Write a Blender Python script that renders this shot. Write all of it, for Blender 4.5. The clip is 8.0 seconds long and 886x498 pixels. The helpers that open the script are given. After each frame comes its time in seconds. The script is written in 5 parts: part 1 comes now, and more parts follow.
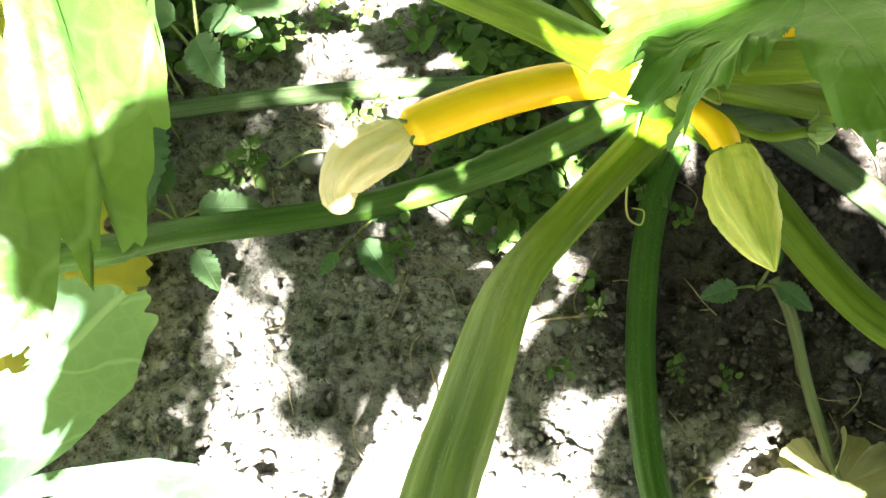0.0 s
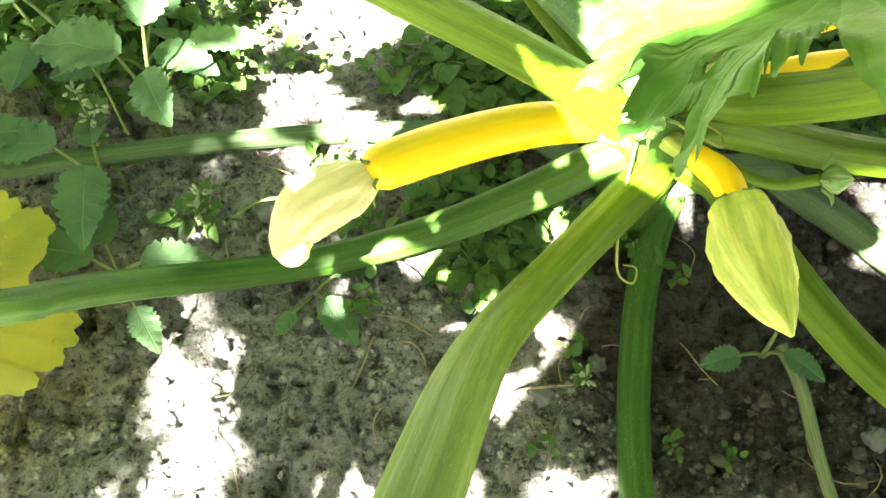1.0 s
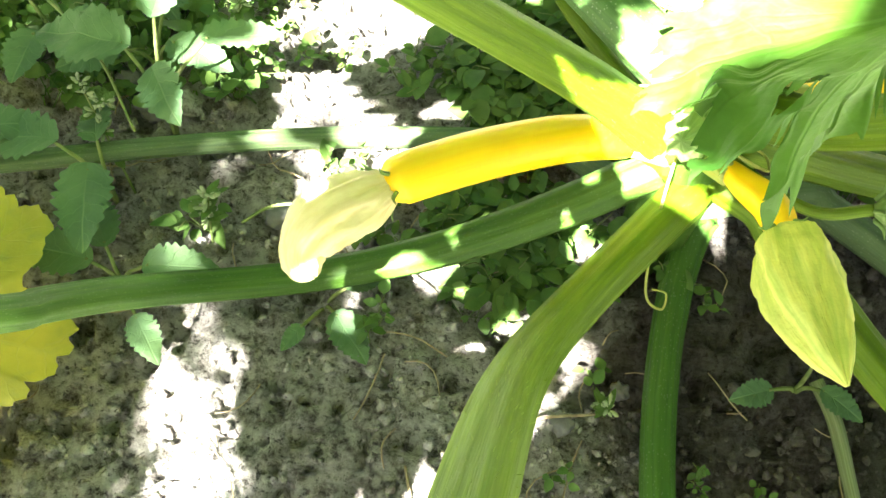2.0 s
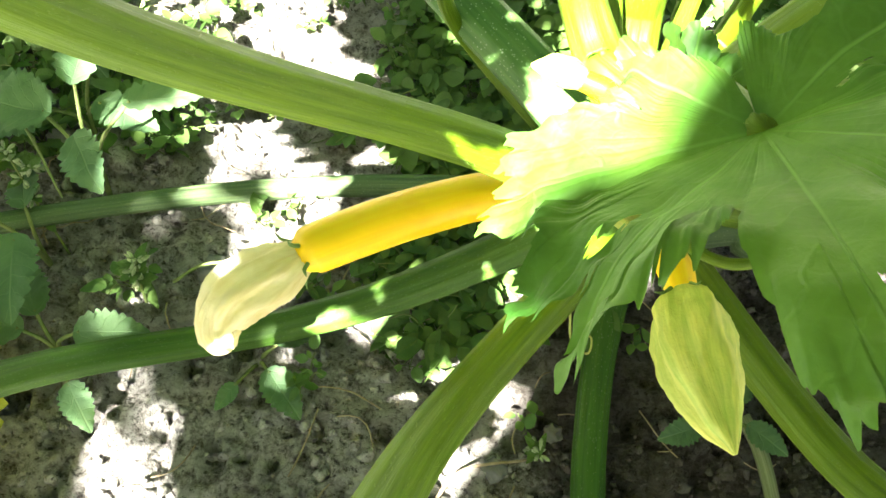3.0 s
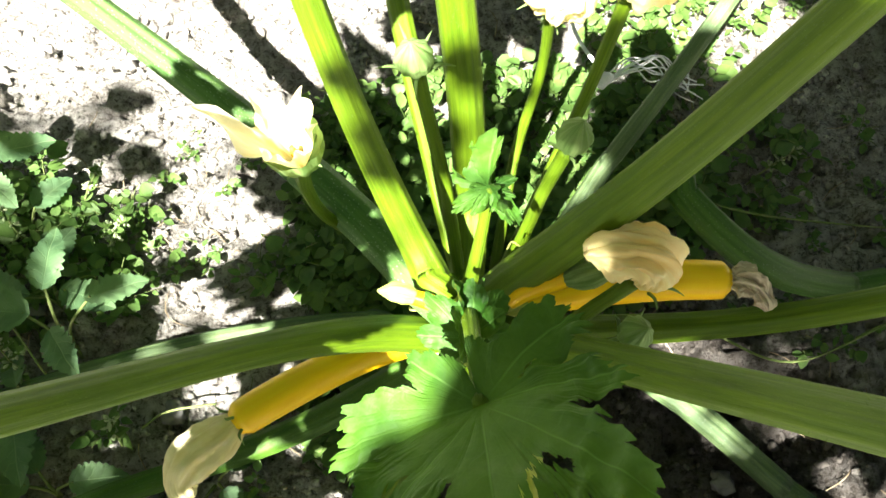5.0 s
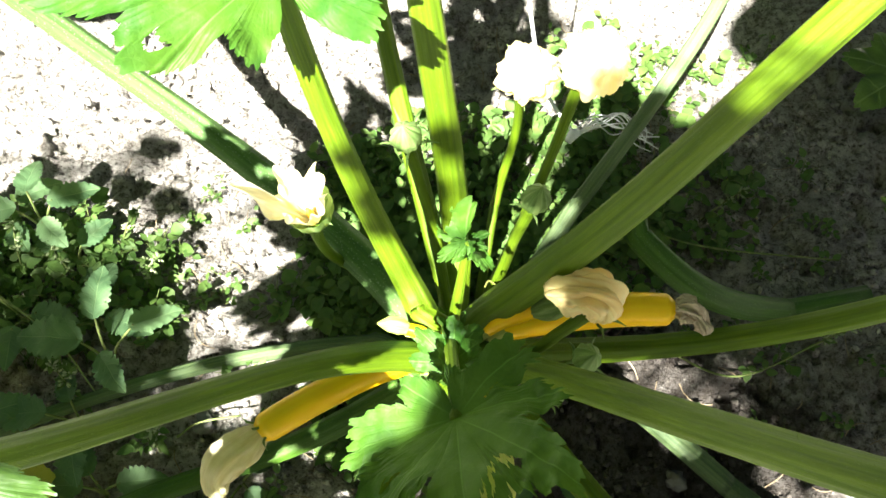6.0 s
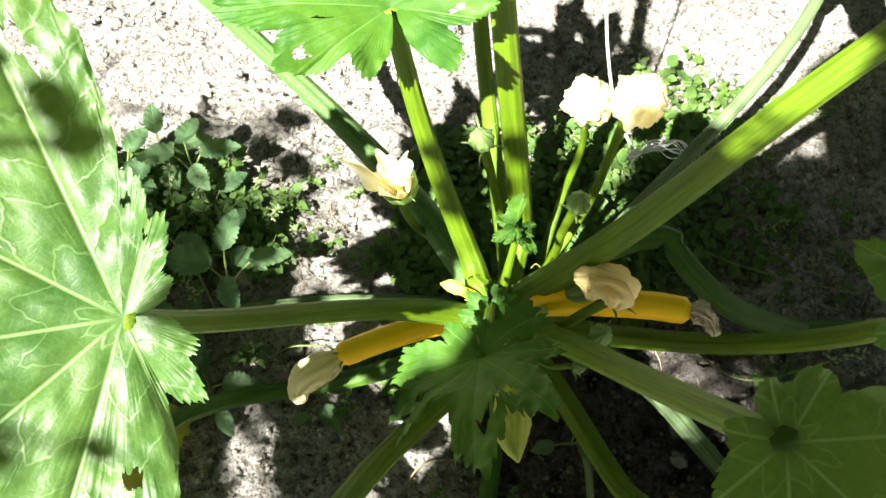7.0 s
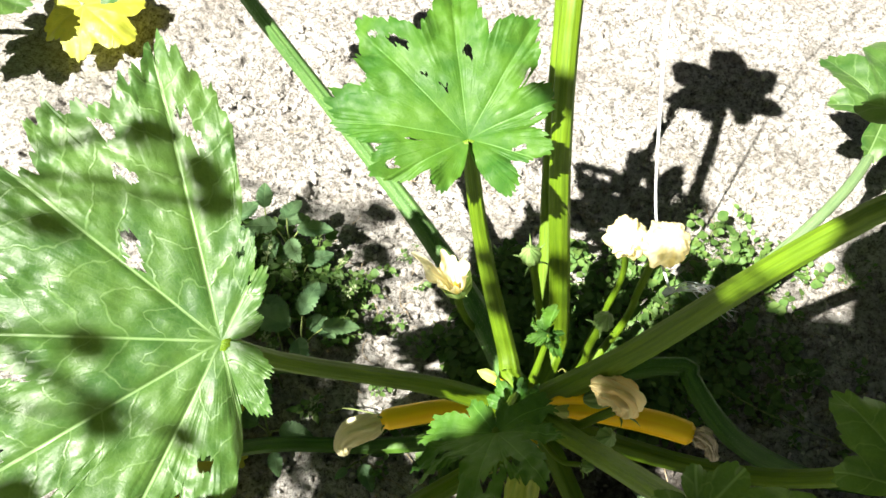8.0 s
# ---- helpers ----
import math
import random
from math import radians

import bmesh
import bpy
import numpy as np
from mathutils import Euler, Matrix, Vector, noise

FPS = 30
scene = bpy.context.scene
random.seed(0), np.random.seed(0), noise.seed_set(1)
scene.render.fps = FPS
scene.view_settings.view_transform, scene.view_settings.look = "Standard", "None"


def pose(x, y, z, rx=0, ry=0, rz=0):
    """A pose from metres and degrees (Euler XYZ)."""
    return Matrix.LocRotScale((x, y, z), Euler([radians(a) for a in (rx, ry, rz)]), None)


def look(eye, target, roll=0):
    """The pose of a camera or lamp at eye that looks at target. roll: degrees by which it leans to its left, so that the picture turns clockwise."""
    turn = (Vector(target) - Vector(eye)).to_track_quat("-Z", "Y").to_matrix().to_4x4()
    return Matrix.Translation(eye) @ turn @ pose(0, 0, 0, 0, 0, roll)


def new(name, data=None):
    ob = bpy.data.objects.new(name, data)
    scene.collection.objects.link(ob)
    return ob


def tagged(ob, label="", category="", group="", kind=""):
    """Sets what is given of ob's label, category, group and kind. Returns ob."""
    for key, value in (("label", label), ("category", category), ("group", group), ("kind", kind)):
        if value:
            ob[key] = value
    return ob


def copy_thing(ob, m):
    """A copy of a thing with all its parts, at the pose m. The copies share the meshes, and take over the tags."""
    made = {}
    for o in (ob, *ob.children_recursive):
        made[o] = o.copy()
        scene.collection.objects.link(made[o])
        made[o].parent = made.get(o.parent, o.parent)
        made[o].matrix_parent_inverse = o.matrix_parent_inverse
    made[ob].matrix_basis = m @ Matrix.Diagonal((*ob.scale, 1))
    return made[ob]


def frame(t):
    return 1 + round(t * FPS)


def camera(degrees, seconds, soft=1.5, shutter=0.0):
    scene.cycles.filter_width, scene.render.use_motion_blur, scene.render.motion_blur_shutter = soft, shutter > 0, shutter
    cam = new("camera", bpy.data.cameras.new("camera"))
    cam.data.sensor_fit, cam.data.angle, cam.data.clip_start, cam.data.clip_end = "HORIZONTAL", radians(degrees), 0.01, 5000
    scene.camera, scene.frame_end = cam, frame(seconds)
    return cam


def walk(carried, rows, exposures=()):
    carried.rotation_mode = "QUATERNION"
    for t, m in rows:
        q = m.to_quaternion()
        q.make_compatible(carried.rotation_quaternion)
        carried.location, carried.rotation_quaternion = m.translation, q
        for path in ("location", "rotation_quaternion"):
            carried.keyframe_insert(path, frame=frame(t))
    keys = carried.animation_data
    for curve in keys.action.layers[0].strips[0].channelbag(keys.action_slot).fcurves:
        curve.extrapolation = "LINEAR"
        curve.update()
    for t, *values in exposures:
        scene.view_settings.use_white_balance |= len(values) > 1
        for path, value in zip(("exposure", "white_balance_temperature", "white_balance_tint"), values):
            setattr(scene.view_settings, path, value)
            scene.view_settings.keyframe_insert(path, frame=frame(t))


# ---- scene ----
cam = camera(51.8, 8.0)
PATH = [
    (0, (0.064, 0.037, 0.778), (0.051, 0.888, -1.032), 0.4),
    (0.5, (0.073, 0.057, 0.736), (0.089, 0.968, -1.044), 0.6),
    (1, (0.078, 0.071, 0.7), (0.088, 1.045, -1.047), 2.3),
    (1.2, (0.072, 0.081, 0.693), (0.08, 1.049, -1.057), 2.8),
    (2.3, (0.068, 0.111, 0.668), (0.063, 1.08, -1.081), 3.9),
    (2.5, (0.073, 0.119, 0.67), (0.096, 1.099, -1.073), 5.5),
    (3, (0.116, 0.143, 0.702), (0.133, 1.095, -1.057), 2.3),
    (3.5, (0.144, 0.16, 0.764), (0.212, 1.146, -0.975), 1.9),
    (4, (0.174, 0.173, 0.819), (0.268, 1.148, -0.924), 1.1),
    (4.5, (0.181, 0.175, 0.895), (0.279, 1.116, -0.867), 0.6),
    (5.8, (0.187, 0.123, 1.079), (0.311, 1.04, -0.694), 0.6),
    (6, (0.191, 0.115, 1.119), (0.293, 1.051, -0.645), -0.3),
    (6.5, (0.211, 0.064, 1.218), (0.196, 1.055, -0.519), -1.6),
    (7, (0.242, 0.0, 1.31), (0.107, 0.918, -0.462), -5.0),
    (7.5, (0.245, -0.066, 1.433), (-0.015, 0.956, -0.266), -6.9),
    (8, (0.302, -0.111, 1.469), (-0.033, 0.984, -0.171), -2.9),
]
EXPOSURES = [(0.0, 4.4), (1.0, 5.05), (2.5, 5.05), (3.0, 4.65), (3.5, 4.25), (4.0, 3.65), (4.5, 3.25), (6.0, 3.1), (7.0, 2.55), (8.0, 2.2)]
walk(cam, [(t, look(eye, target, roll)) for t, eye, target, roll in PATH], EXPOSURES)

# ---- light: high sun from behind the viewer's left, open sky ----
SUN_FROM = Vector((-0.42, -0.76, 1.20)).normalized()
world = bpy.data.worlds.new("sky")
scene.world = world
world.use_nodes = True
wn = world.node_tree
sky = wn.nodes.new("ShaderNodeTexSky")
sky.sky_type = "NISHITA"
sky.sun_disc = False
sky.dust_density, sky.ozone_density = 5.0, 0.3
sky.sun_elevation = math.asin(SUN_FROM.z)
sky.sun_rotation = math.atan2(SUN_FROM.x, SUN_FROM.y)
wn.links.new(sky.outputs[0], wn.nodes["Background"].inputs[0])
wn.nodes["Background"].inputs[1].default_value = 0.0042
sun_data = bpy.data.lights.new("sun", "SUN")
sun_data.energy, sun_data.angle, sun_data.color = 5.0, radians(0.53), (1.0, 0.95, 0.86)
sun = new("sun", sun_data)
sun.matrix_world = look(SUN_FROM * 5, (0, 0, 0))


# ---- materials ----
class Nodes:
    """A node material with short ways to add and join nodes."""

    def __init__(self, name):
        self.mat = bpy.data.materials.new(name)
        self.mat.use_nodes = True
        self.t = self.mat.node_tree
        self.bsdf = self.t.nodes["Principled BSDF"]
        self.out = self.t.nodes["Material Output"]

    def put(self, socket, value):
        if isinstance(value, bpy.types.NodeSocket):
            self.t.links.new(value, socket)
        else:
            socket.default_value = value

    def math(self, op, a, b=0.0, c=0.0, clamp=False):
        n = self.t.nodes.new("ShaderNodeMath")
        n.operation, n.use_clamp = op, clamp
        for s, v in zip(n.inputs, (a, b, c)):
            self.put(s, v)
        return n.outputs[0]

    def coords(self, kind="Object"):
        return self.t.nodes.new("ShaderNodeTexCoord").outputs[kind]

    def scaled(self, vec, scale):
        n = self.t.nodes.new("ShaderNodeMapping")
        self.put(n.inputs[0], vec)
        n.inputs["Scale"].default_value = scale
        return n.outputs[0]

    def noise(self, vec, scale, detail=4.0, rough=0.55, distort=0.0):
        n = self.t.nodes.new("ShaderNodeTexNoise")
        self.put(n.inputs["Vector"], vec)
        n.inputs["Scale"].default_value, n.inputs["Detail"].default_value = scale, detail
        n.inputs["Roughness"].default_value, n.inputs["Distortion"].default_value = rough, distort
        return n.outputs[0]

    def noise_color(self, vec, scale):
        n = self.t.nodes.new("ShaderNodeTexNoise")
        self.put(n.inputs["Vector"], vec)
        n.inputs["Scale"].default_value = scale
        return n.outputs["Color"]

    def voronoi(self, vec, scale, feature="F1"):
        n = self.t.nodes.new("ShaderNodeTexVoronoi")
        n.feature = feature
        self.put(n.inputs["Vector"], vec)
        n.inputs["Scale"].default_value = scale
        return n.outputs["Distance"]

    def ramp(self, fac, stops):
        n = self.t.nodes.new("ShaderNodeValToRGB")
        self.put(n.inputs[0], fac)
        e = n.color_ramp.elements
        while len(e) < len(stops):
            e.new(0.5)
        for el, (p, c) in zip(e, stops):
            el.position = p
            el.color = (*c, 1.0) if isinstance(c, tuple) else (c, c, c, 1.0)
        return n.outputs[0]

    def mix(self, fac, a, b, blend="MIX"):
        n = self.t.nodes.new("ShaderNodeMix")
        n.data_type, n.blend_type = "RGBA", blend
        self.put(n.inputs[0], fac)
        for s, v in ((n.inputs[6], a), (n.inputs[7], b)):
            self.put(s, (*v, 1.0) if isinstance(v, tuple) else v)
        return n.outputs[2]

    def bump(self, height, strength=0.5, distance=0.002, normal=None):
        n = self.t.nodes.new("ShaderNodeBump")
        n.inputs["Strength"].default_value, n.inputs["Distance"].default_value = strength, distance
        self.put(n.inputs["Height"], height)
        if normal is not None:
            self.put(n.inputs["Normal"], normal)
        return n.outputs[0]

    def random(self):
        return self.t.nodes.new("ShaderNodeObjectInfo").outputs["Random"]

    def island(self):
        return self.t.nodes.new("ShaderNodeNewGeometry").outputs["Random Per Island"]

    def surface(self, color, rough=0.6, normal=None, spec=0.5, sub=0.0):
        self.put(self.bsdf.inputs["Base Color"], (*color, 1.0) if isinstance(color, tuple) else color)
        self.put(self.bsdf.inputs["Roughness"], rough)
        self.bsdf.inputs["Specular IOR Level"].default_value = spec
        if sub:
            self.bsdf.inputs["Subsurface Weight"].default_value = sub
            self.bsdf.inputs["Subsurface Radius"].default_value = (0.6, 0.5, 0.2)
            self.bsdf.inputs["Subsurface Scale"].default_value = 0.006
        if normal is not None:
            self.put(self.bsdf.inputs["Normal"], normal)
        return self.mat

    def thin(self, color, amount, normal=None):
        """Lets light through a thin blade or petal."""
        tr = self.t.nodes.new("ShaderNodeBsdfTranslucent")
        self.put(tr.inputs[0], (*color, 1.0) if isinstance(color, tuple) else color)
        if normal is not None:
            self.put(tr.inputs[1], normal)
        mx = self.t.nodes.new("ShaderNodeMixShader")
        mx.inputs[0].default_value = amount
        self.t.links.new(self.bsdf.outputs[0], mx.inputs[1])
        self.t.links.new(tr.outputs[0], mx.inputs[2])
        self.t.links.new(mx.outputs[0], self.out.inputs[0])
        return self.mat


def soil_material(name="dry_soil", loose=False):
    n = Nodes(name)
    p = n.coords()
    big, mid, fine = n.noise(p, 6, 4), n.noise(p, 74, 9, 0.78, 0.12), n.noise(p, 420, 5, 0.8)
    grains, pits = n.voronoi(p, 230), n.noise(p, 170, 6, 0.7, 0.2)
    c = n.ramp(mid, [(0.35, (0.060, 0.052, 0.042)), (0.44, (0.32, 0.306, 0.280)), (0.52, (0.55, 0.538, 0.510)), (0.64, (0.70, 0.690, 0.665))])
    c = n.mix(n.math("MULTIPLY", fine, 0.8), c, (0.50, 0.49, 0.475), "OVERLAY")
    # pits are darkened in the colour too, imitating the shade inside holes
    c = n.mix(n.ramp(pits, [(0.37, 0.85), (0.45, 0.0)]), c, (0.050, 0.042, 0.035))
    c = n.mix(n.ramp(big, [(0.42, 0.0), (0.64, 0.42)]), c, (0.20, 0.180, 0.155))
    crack = n.ramp(n.voronoi(n.mix(0.035, p, n.noise_color(p, 22)), 15, "DISTANCE_TO_EDGE"), [(0.0, 1.0), (0.035, 0.0)])
    crack = n.math("MULTIPLY", crack, n.ramp(n.noise(p, 5, 3), [(0.50, 0.0), (0.60, 0.6)]))
    c = n.mix(crack, c, (0.045, 0.038, 0.032))
    # a dark patch at the plant's foot: damp soil, deepened in colour to imitate shade
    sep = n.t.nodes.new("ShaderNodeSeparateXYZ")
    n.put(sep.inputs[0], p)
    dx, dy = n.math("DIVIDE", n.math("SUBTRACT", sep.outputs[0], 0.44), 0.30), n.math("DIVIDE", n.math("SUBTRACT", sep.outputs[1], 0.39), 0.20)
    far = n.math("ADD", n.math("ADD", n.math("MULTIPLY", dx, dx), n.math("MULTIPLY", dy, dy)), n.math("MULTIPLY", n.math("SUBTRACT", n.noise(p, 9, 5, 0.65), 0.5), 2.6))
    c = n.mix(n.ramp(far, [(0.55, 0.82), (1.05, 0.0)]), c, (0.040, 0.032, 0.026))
    if loose:
        c = n.mix(n.math("MULTIPLY", n.island(), 0.35), c, (0.26, 0.235, 0.21))
    h = n.math("ADD", mid, n.math("ADD", n.math("MULTIPLY", n.ramp(pits, [(0.32, 0.0), (0.46, 1.0)]), 0.30), n.math("MULTIPLY", n.math("ADD", fine, n.math("MULTIPLY", grains, 0.5)), 0.35)))
    return n.surface(c, 0.95, n.bump(h, 1.0, 0.004 if loose else 0.013), 0.15)


def stone_material():
    n = Nodes("field_stone")
    p = n.coords()
    c = n.ramp(n.noise(p, 60, 5), [(0.3, (0.13, 0.13, 0.13)), (0.7, (0.24, 0.235, 0.23))])
    c = n.mix(n.ramp(n.noise(p, 250, 3), [(0.55, 0.0), (0.7, 0.5)]), c, (0.14, 0.12, 0.1))
    return n.surface(c, 0.8, n.bump(n.noise(p, 200, 4), 0.5, 0.002))


def petiole_material(name, dark, light, frost=0.25):
    """Ribbed stalk: streaks along its length; UV is (turn round it, metres along it)."""
    n = Nodes(name)
    uv = n.coords("UV")
    streak = n.noise(n.scaled(uv, (26, 9, 1)), 1.0, 3, 0.6)
    fine = n.noise(n.scaled(uv, (110, 40, 1)), 1.0, 3, 0.6)
    p = n.coords()
    patch = n.noise(p, 14, 3)
    c = n.ramp(streak, [(0.32, dark), (0.68, light)])
    c = n.mix(n.ramp(patch, [(0.42, 0.0), (0.7, 0.55)]), c, dark)
    dots = n.voronoi(n.scaled(uv, (40, 260, 1)), 1.0)
    c = n.mix(n.ramp(dots, [(0.10, frost), (0.24, 0.0)]), c, (0.40, 0.46, 0.34))
    h = n.math("ADD", streak, n.math("MULTIPLY", fine, 0.4))
    nor = n.bump(h, 0.55, 0.0015)
    return n.surface(c, n.ramp(fine, [(0.3, 0.5), (0.7, 0.66)]), nor, 0.3, 0.1)


def leaf_material(name, base, young, vein, glow, spacing=0.034, width=0.0018, through_part=0.32, blotch=0.3, rib=0.42):
    """Blade with a main vein, side veins and a net; UV is (metres along the vein, metres off it)."""
    n = Nodes(name)
    uv = n.coords("UV")
    sep = n.t.nodes.new("ShaderNodeSeparateXYZ")
    n.put(sep.inputs[0], uv)
    s, d = sep.outputs[0], sep.outputs[1]
    p = n.coords()
    wob = n.math("MULTIPLY", n.math("SUBTRACT", n.noise(p, 22, 3), 0.5), 0.045)
    side = n.math("ABSOLUTE", n.math("SUBTRACT", n.math("FRACT", n.math("DIVIDE", n.math("ADD", n.math("SUBTRACT", s, n.math("MULTIPLY", d, 0.85)), wob), spacing)), 0.5))
    side = n.ramp(side, [(0.0, 1.0), (0.025, 0.7), (0.06, 0.0)])
    main = n.math("MULTIPLY", n.ramp(n.math("DIVIDE", d, width), [(0.25, 1.0), (1.0, 0.0)]), n.ramp(n.math("DIVIDE", s, 0.05), [(0.10, 0.15), (0.5, 1.0)]))
    net = n.ramp(n.voronoi(p, 150, "DISTANCE_TO_EDGE"), [(0.0, 1.0), (0.16, 0.0)])
    veins = n.math("MAXIMUM", main, n.math("MAXIMUM", n.math("MULTIPLY", side, rib), n.math("MULTIPLY", net, 0.08)))
    c = n.mix(n.ramp(n.noise(p, 13, 5, 0.62, 0.3), [(0.36, 0.0), (0.62, 1.0)]), base, young)
    c = n.mix(n.ramp(n.noise(p, 46, 3, 0.6, 0.4), [(0.55, 0.0), (0.72, blotch)]), c, (0.13, 0.22, 0.075))
    c = n.mix(n.math("MULTIPLY", veins, 0.75), c, vein)
    h = n.math("SUBTRACT", n.math("MULTIPLY", n.noise(p, 330, 3), 0.35), n.math("MULTIPLY", veins, 1.0))
    broad = blotch > 0.25
    if broad:
        h = n.math("ADD", h, n.math("MULTIPLY", n.noise(p, 34, 2, 0.5), 1.2))
    nor = n.bump(h, 0.32, 0.0022)
    rough = n.ramp(n.noise(p, 90, 3), [(0.3, 0.40 if broad else 0.48), (0.7, 0.58 if broad else 0.66)])
    n.surface(c, rough, nor, 0.48 if broad else 0.25)
    n.bsdf.inputs["Sheen Weight"].default_value = 0.04 if broad else 0.0
    n.bsdf.inputs["Sheen Roughness"].default_value = 0.5
    return n.thin(n.mix(0.5, c, glow), through_part, nor)


def petal_material(name, pale, deep, glow, through_part=0.35, rib=30):
    n = Nodes(name)
    uv = n.coords("UV")
    p = n.coords()
    streak = n.noise(n.scaled(uv, (rib, 14, 1)), 1.0, 4, 0.6)
    c = n.ramp(streak, [(0.34, deep), (0.62, pale)])
    c = n.mix(n.ramp(n.noise(p, 60, 3), [(0.5, 0.0), (0.75, 0.45)]), c, deep)
    nor = n.bump(n.math("ADD", streak, n.math("MULTIPLY", n.noise(p, 240, 3), 0.4)), 0.6, 0.0025)
    n.surface(c, 0.6, nor, 0.3)
    return n.thin(n.mix(0.5, c, glow), through_part, nor)


def fruit_material():
    n = Nodes("yellow_fruit_skin")
    uv = n.coords("UV")
    p = n.coords()
    streak = n.noise(n.scaled(uv, (18, 5, 1)), 1.0, 3)
    c = n.ramp(streak, [(0.3, (0.94, 0.54, 0.004)), (0.7, (0.97, 0.65, 0.008))])
    c = n.mix(n.ramp(n.voronoi(p, 420), [(0.1, 0.35), (0.25, 0.0)]), c, (0.95, 0.60, 0.06))
    c = n.mix(n.ramp(n.noise(p, 25, 2), [(0.5, 0.0), (0.8, 0.35)]), c, (0.90, 0.47, 0.006))
    nor = n.bump(n.noise(p, 160, 3), 0.12, 0.001)
    return n.surface(c, 0.38, nor, 0.30, 0.05)


def plain_material(name, a, b, rough=0.7, scale=60, spec=0.3, through_part=0.0, vary=0.0):
    n = Nodes(name)
    p = n.coords()
    c = n.ramp(n.noise(p, scale, 4), [(0.3, a), (0.7, b)])
    if vary:
        c = n.mix(n.math("MULTIPLY", n.island(), vary), c, (0.16, 0.24, 0.05))
    nor = n.bump(n.noise(p, scale * 5, 3), 0.4, 0.0012)
    n.surface(c, rough, nor, spec)
    if through_part:
        n.thin(c, through_part, nor)
    return n.mat


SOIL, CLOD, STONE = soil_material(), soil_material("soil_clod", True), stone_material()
STALK = petiole_material("ribbed_green_stalk", (0.060, 0.120, 0.002), (0.114, 0.194, 0.004), 0.05)
STALK_DARK = petiole_material("dark_green_stalk", (0.034, 0.098, 0.012), (0.064, 0.150, 0.018), 0.22)
STALK_MID = petiole_material("green_stalk", (0.034, 0.094, 0.009), (0.064, 0.138, 0.013), 0.12)
STALK_GREY = petiole_material("grey_green_stalk", (0.075, 0.130, 0.055), (0.140, 0.205, 0.085), 0.25)
STALK_FROST = petiole_material("frosted_green_stalk", (0.050, 0.125, 0.030), (0.105, 0.205, 0.050), 0.55)
STALK_DRY = petiole_material("dry_stalk", (0.13, 0.17, 0.07), (0.30, 0.33, 0.18), 0.2)
STALK_PALE = petiole_material("pale_fruit_stalk", (0.30, 0.36, 0.08), (0.52, 0.52, 0.16), 0.2)
BLADE = leaf_material("squash_leaf_blade", (0.022, 0.076, 0.012), (0.060, 0.132, 0.022), (0.20, 0.32, 0.12), (0.24, 0.42, 0.03), through_part=0.28, blotch=0.26, rib=0.42)
BLADE_YOUNG = leaf_material("young_leaf_blade", (0.020, 0.080, 0.009), (0.052, 0.130, 0.012), (0.09, 0.20, 0.04), (0.22, 0.44, 0.03), 0.022, 0.0009, 0.17, 0.24, 0.18)
BLADE_BLUE = leaf_material("bluish_leaf_blade", (0.046, 0.104, 0.064), (0.072, 0.150, 0.084), (0.28, 0.38, 0.24), (0.3, 0.5, 0.1))
BLADE_YELLOW = leaf_material("yellowing_leaf_blade", (0.30, 0.34, 0.030), (0.46, 0.42, 0.04), (0.42, 0.42, 0.10), (0.7, 0.7, 0.06), 0.018, 0.0015, 0.4, 0.4)
BLADE_DRY = leaf_material("withered_leaf_blade", (0.20, 0.22, 0.07), (0.34, 0.32, 0.14), (0.36, 0.34, 0.2), (0.5, 0.48, 0.2), 0.014, 0.0012, 0.3, 0.6)
BLADE_BROAD = leaf_material("broad_weed_blade", (0.070, 0.150, 0.070), (0.125, 0.225, 0.100), (0.18, 0.29, 0.13), (0.3, 0.48, 0.08), 0.012, 0.0010, 0.28, 0.2, 0.5)
PETAL_CREAM = petal_material("wilted_cream_petal", (0.88, 0.84, 0.60), (0.64, 0.57, 0.24), (0.9, 0.84, 0.5), 0.35, 14)
PETAL_GREEN = petal_material("greenish_yellow_petal", (0.68, 0.68, 0.20), (0.30, 0.44, 0.09), (0.80, 0.80, 0.2), 0.35, 18)
PETAL_PEACH = petal_material("wilted_peach_petal", (0.92, 0.86, 0.50), (0.86, 0.64, 0.26), (0.90, 0.78, 0.36), 0.30, 16)
PETAL_YELLOW = petal_material("yellow_petal", (0.90, 0.74, 0.20), (0.84, 0.56, 0.06), (0.95, 0.78, 0.15))
PETAL_PALE = petal_material("pale_yellow_petal", (0.94, 0.91, 0.70), (0.92, 0.80, 0.40), (0.96, 0.92, 0.6), 0.45, 24)
PETAL_DRY = petal_material("dried_brown_petal", (0.74, 0.67, 0.52), (0.30, 0.22, 0.15), (0.6, 0.5, 0.35), 0.15, 16)
BUD = petal_material("green_bud_skin", (0.28, 0.40, 0.14), (0.11, 0.22, 0.05), (0.4, 0.55, 0.12), 0.2, 16)
FRUIT = fruit_material()
WEED = plain_material("small_weed_leaf", (0.055, 0.130, 0.028), (0.115, 0.215, 0.055), 0.55, 40, 0.3, 0.3, 0.5)
WEED_STEM = plain_material("weed_stem", (0.10, 0.16, 0.04), (0.24, 0.28, 0.10), 0.7, 80)
STRAW = plain_material("dry_straw", (0.20, 0.15, 0.09), (0.42, 0.34, 0.22), 0.85, 90)
TWINE = plain_material("white_twine", (0.70, 0.74, 0.76), (0.85, 0.88, 0.90), 0.8, 500)
STAMEN = plain_material("orange_stamen", (0.80, 0.36, 0.02), (0.86, 0.48, 0.03), 0.7, 200)


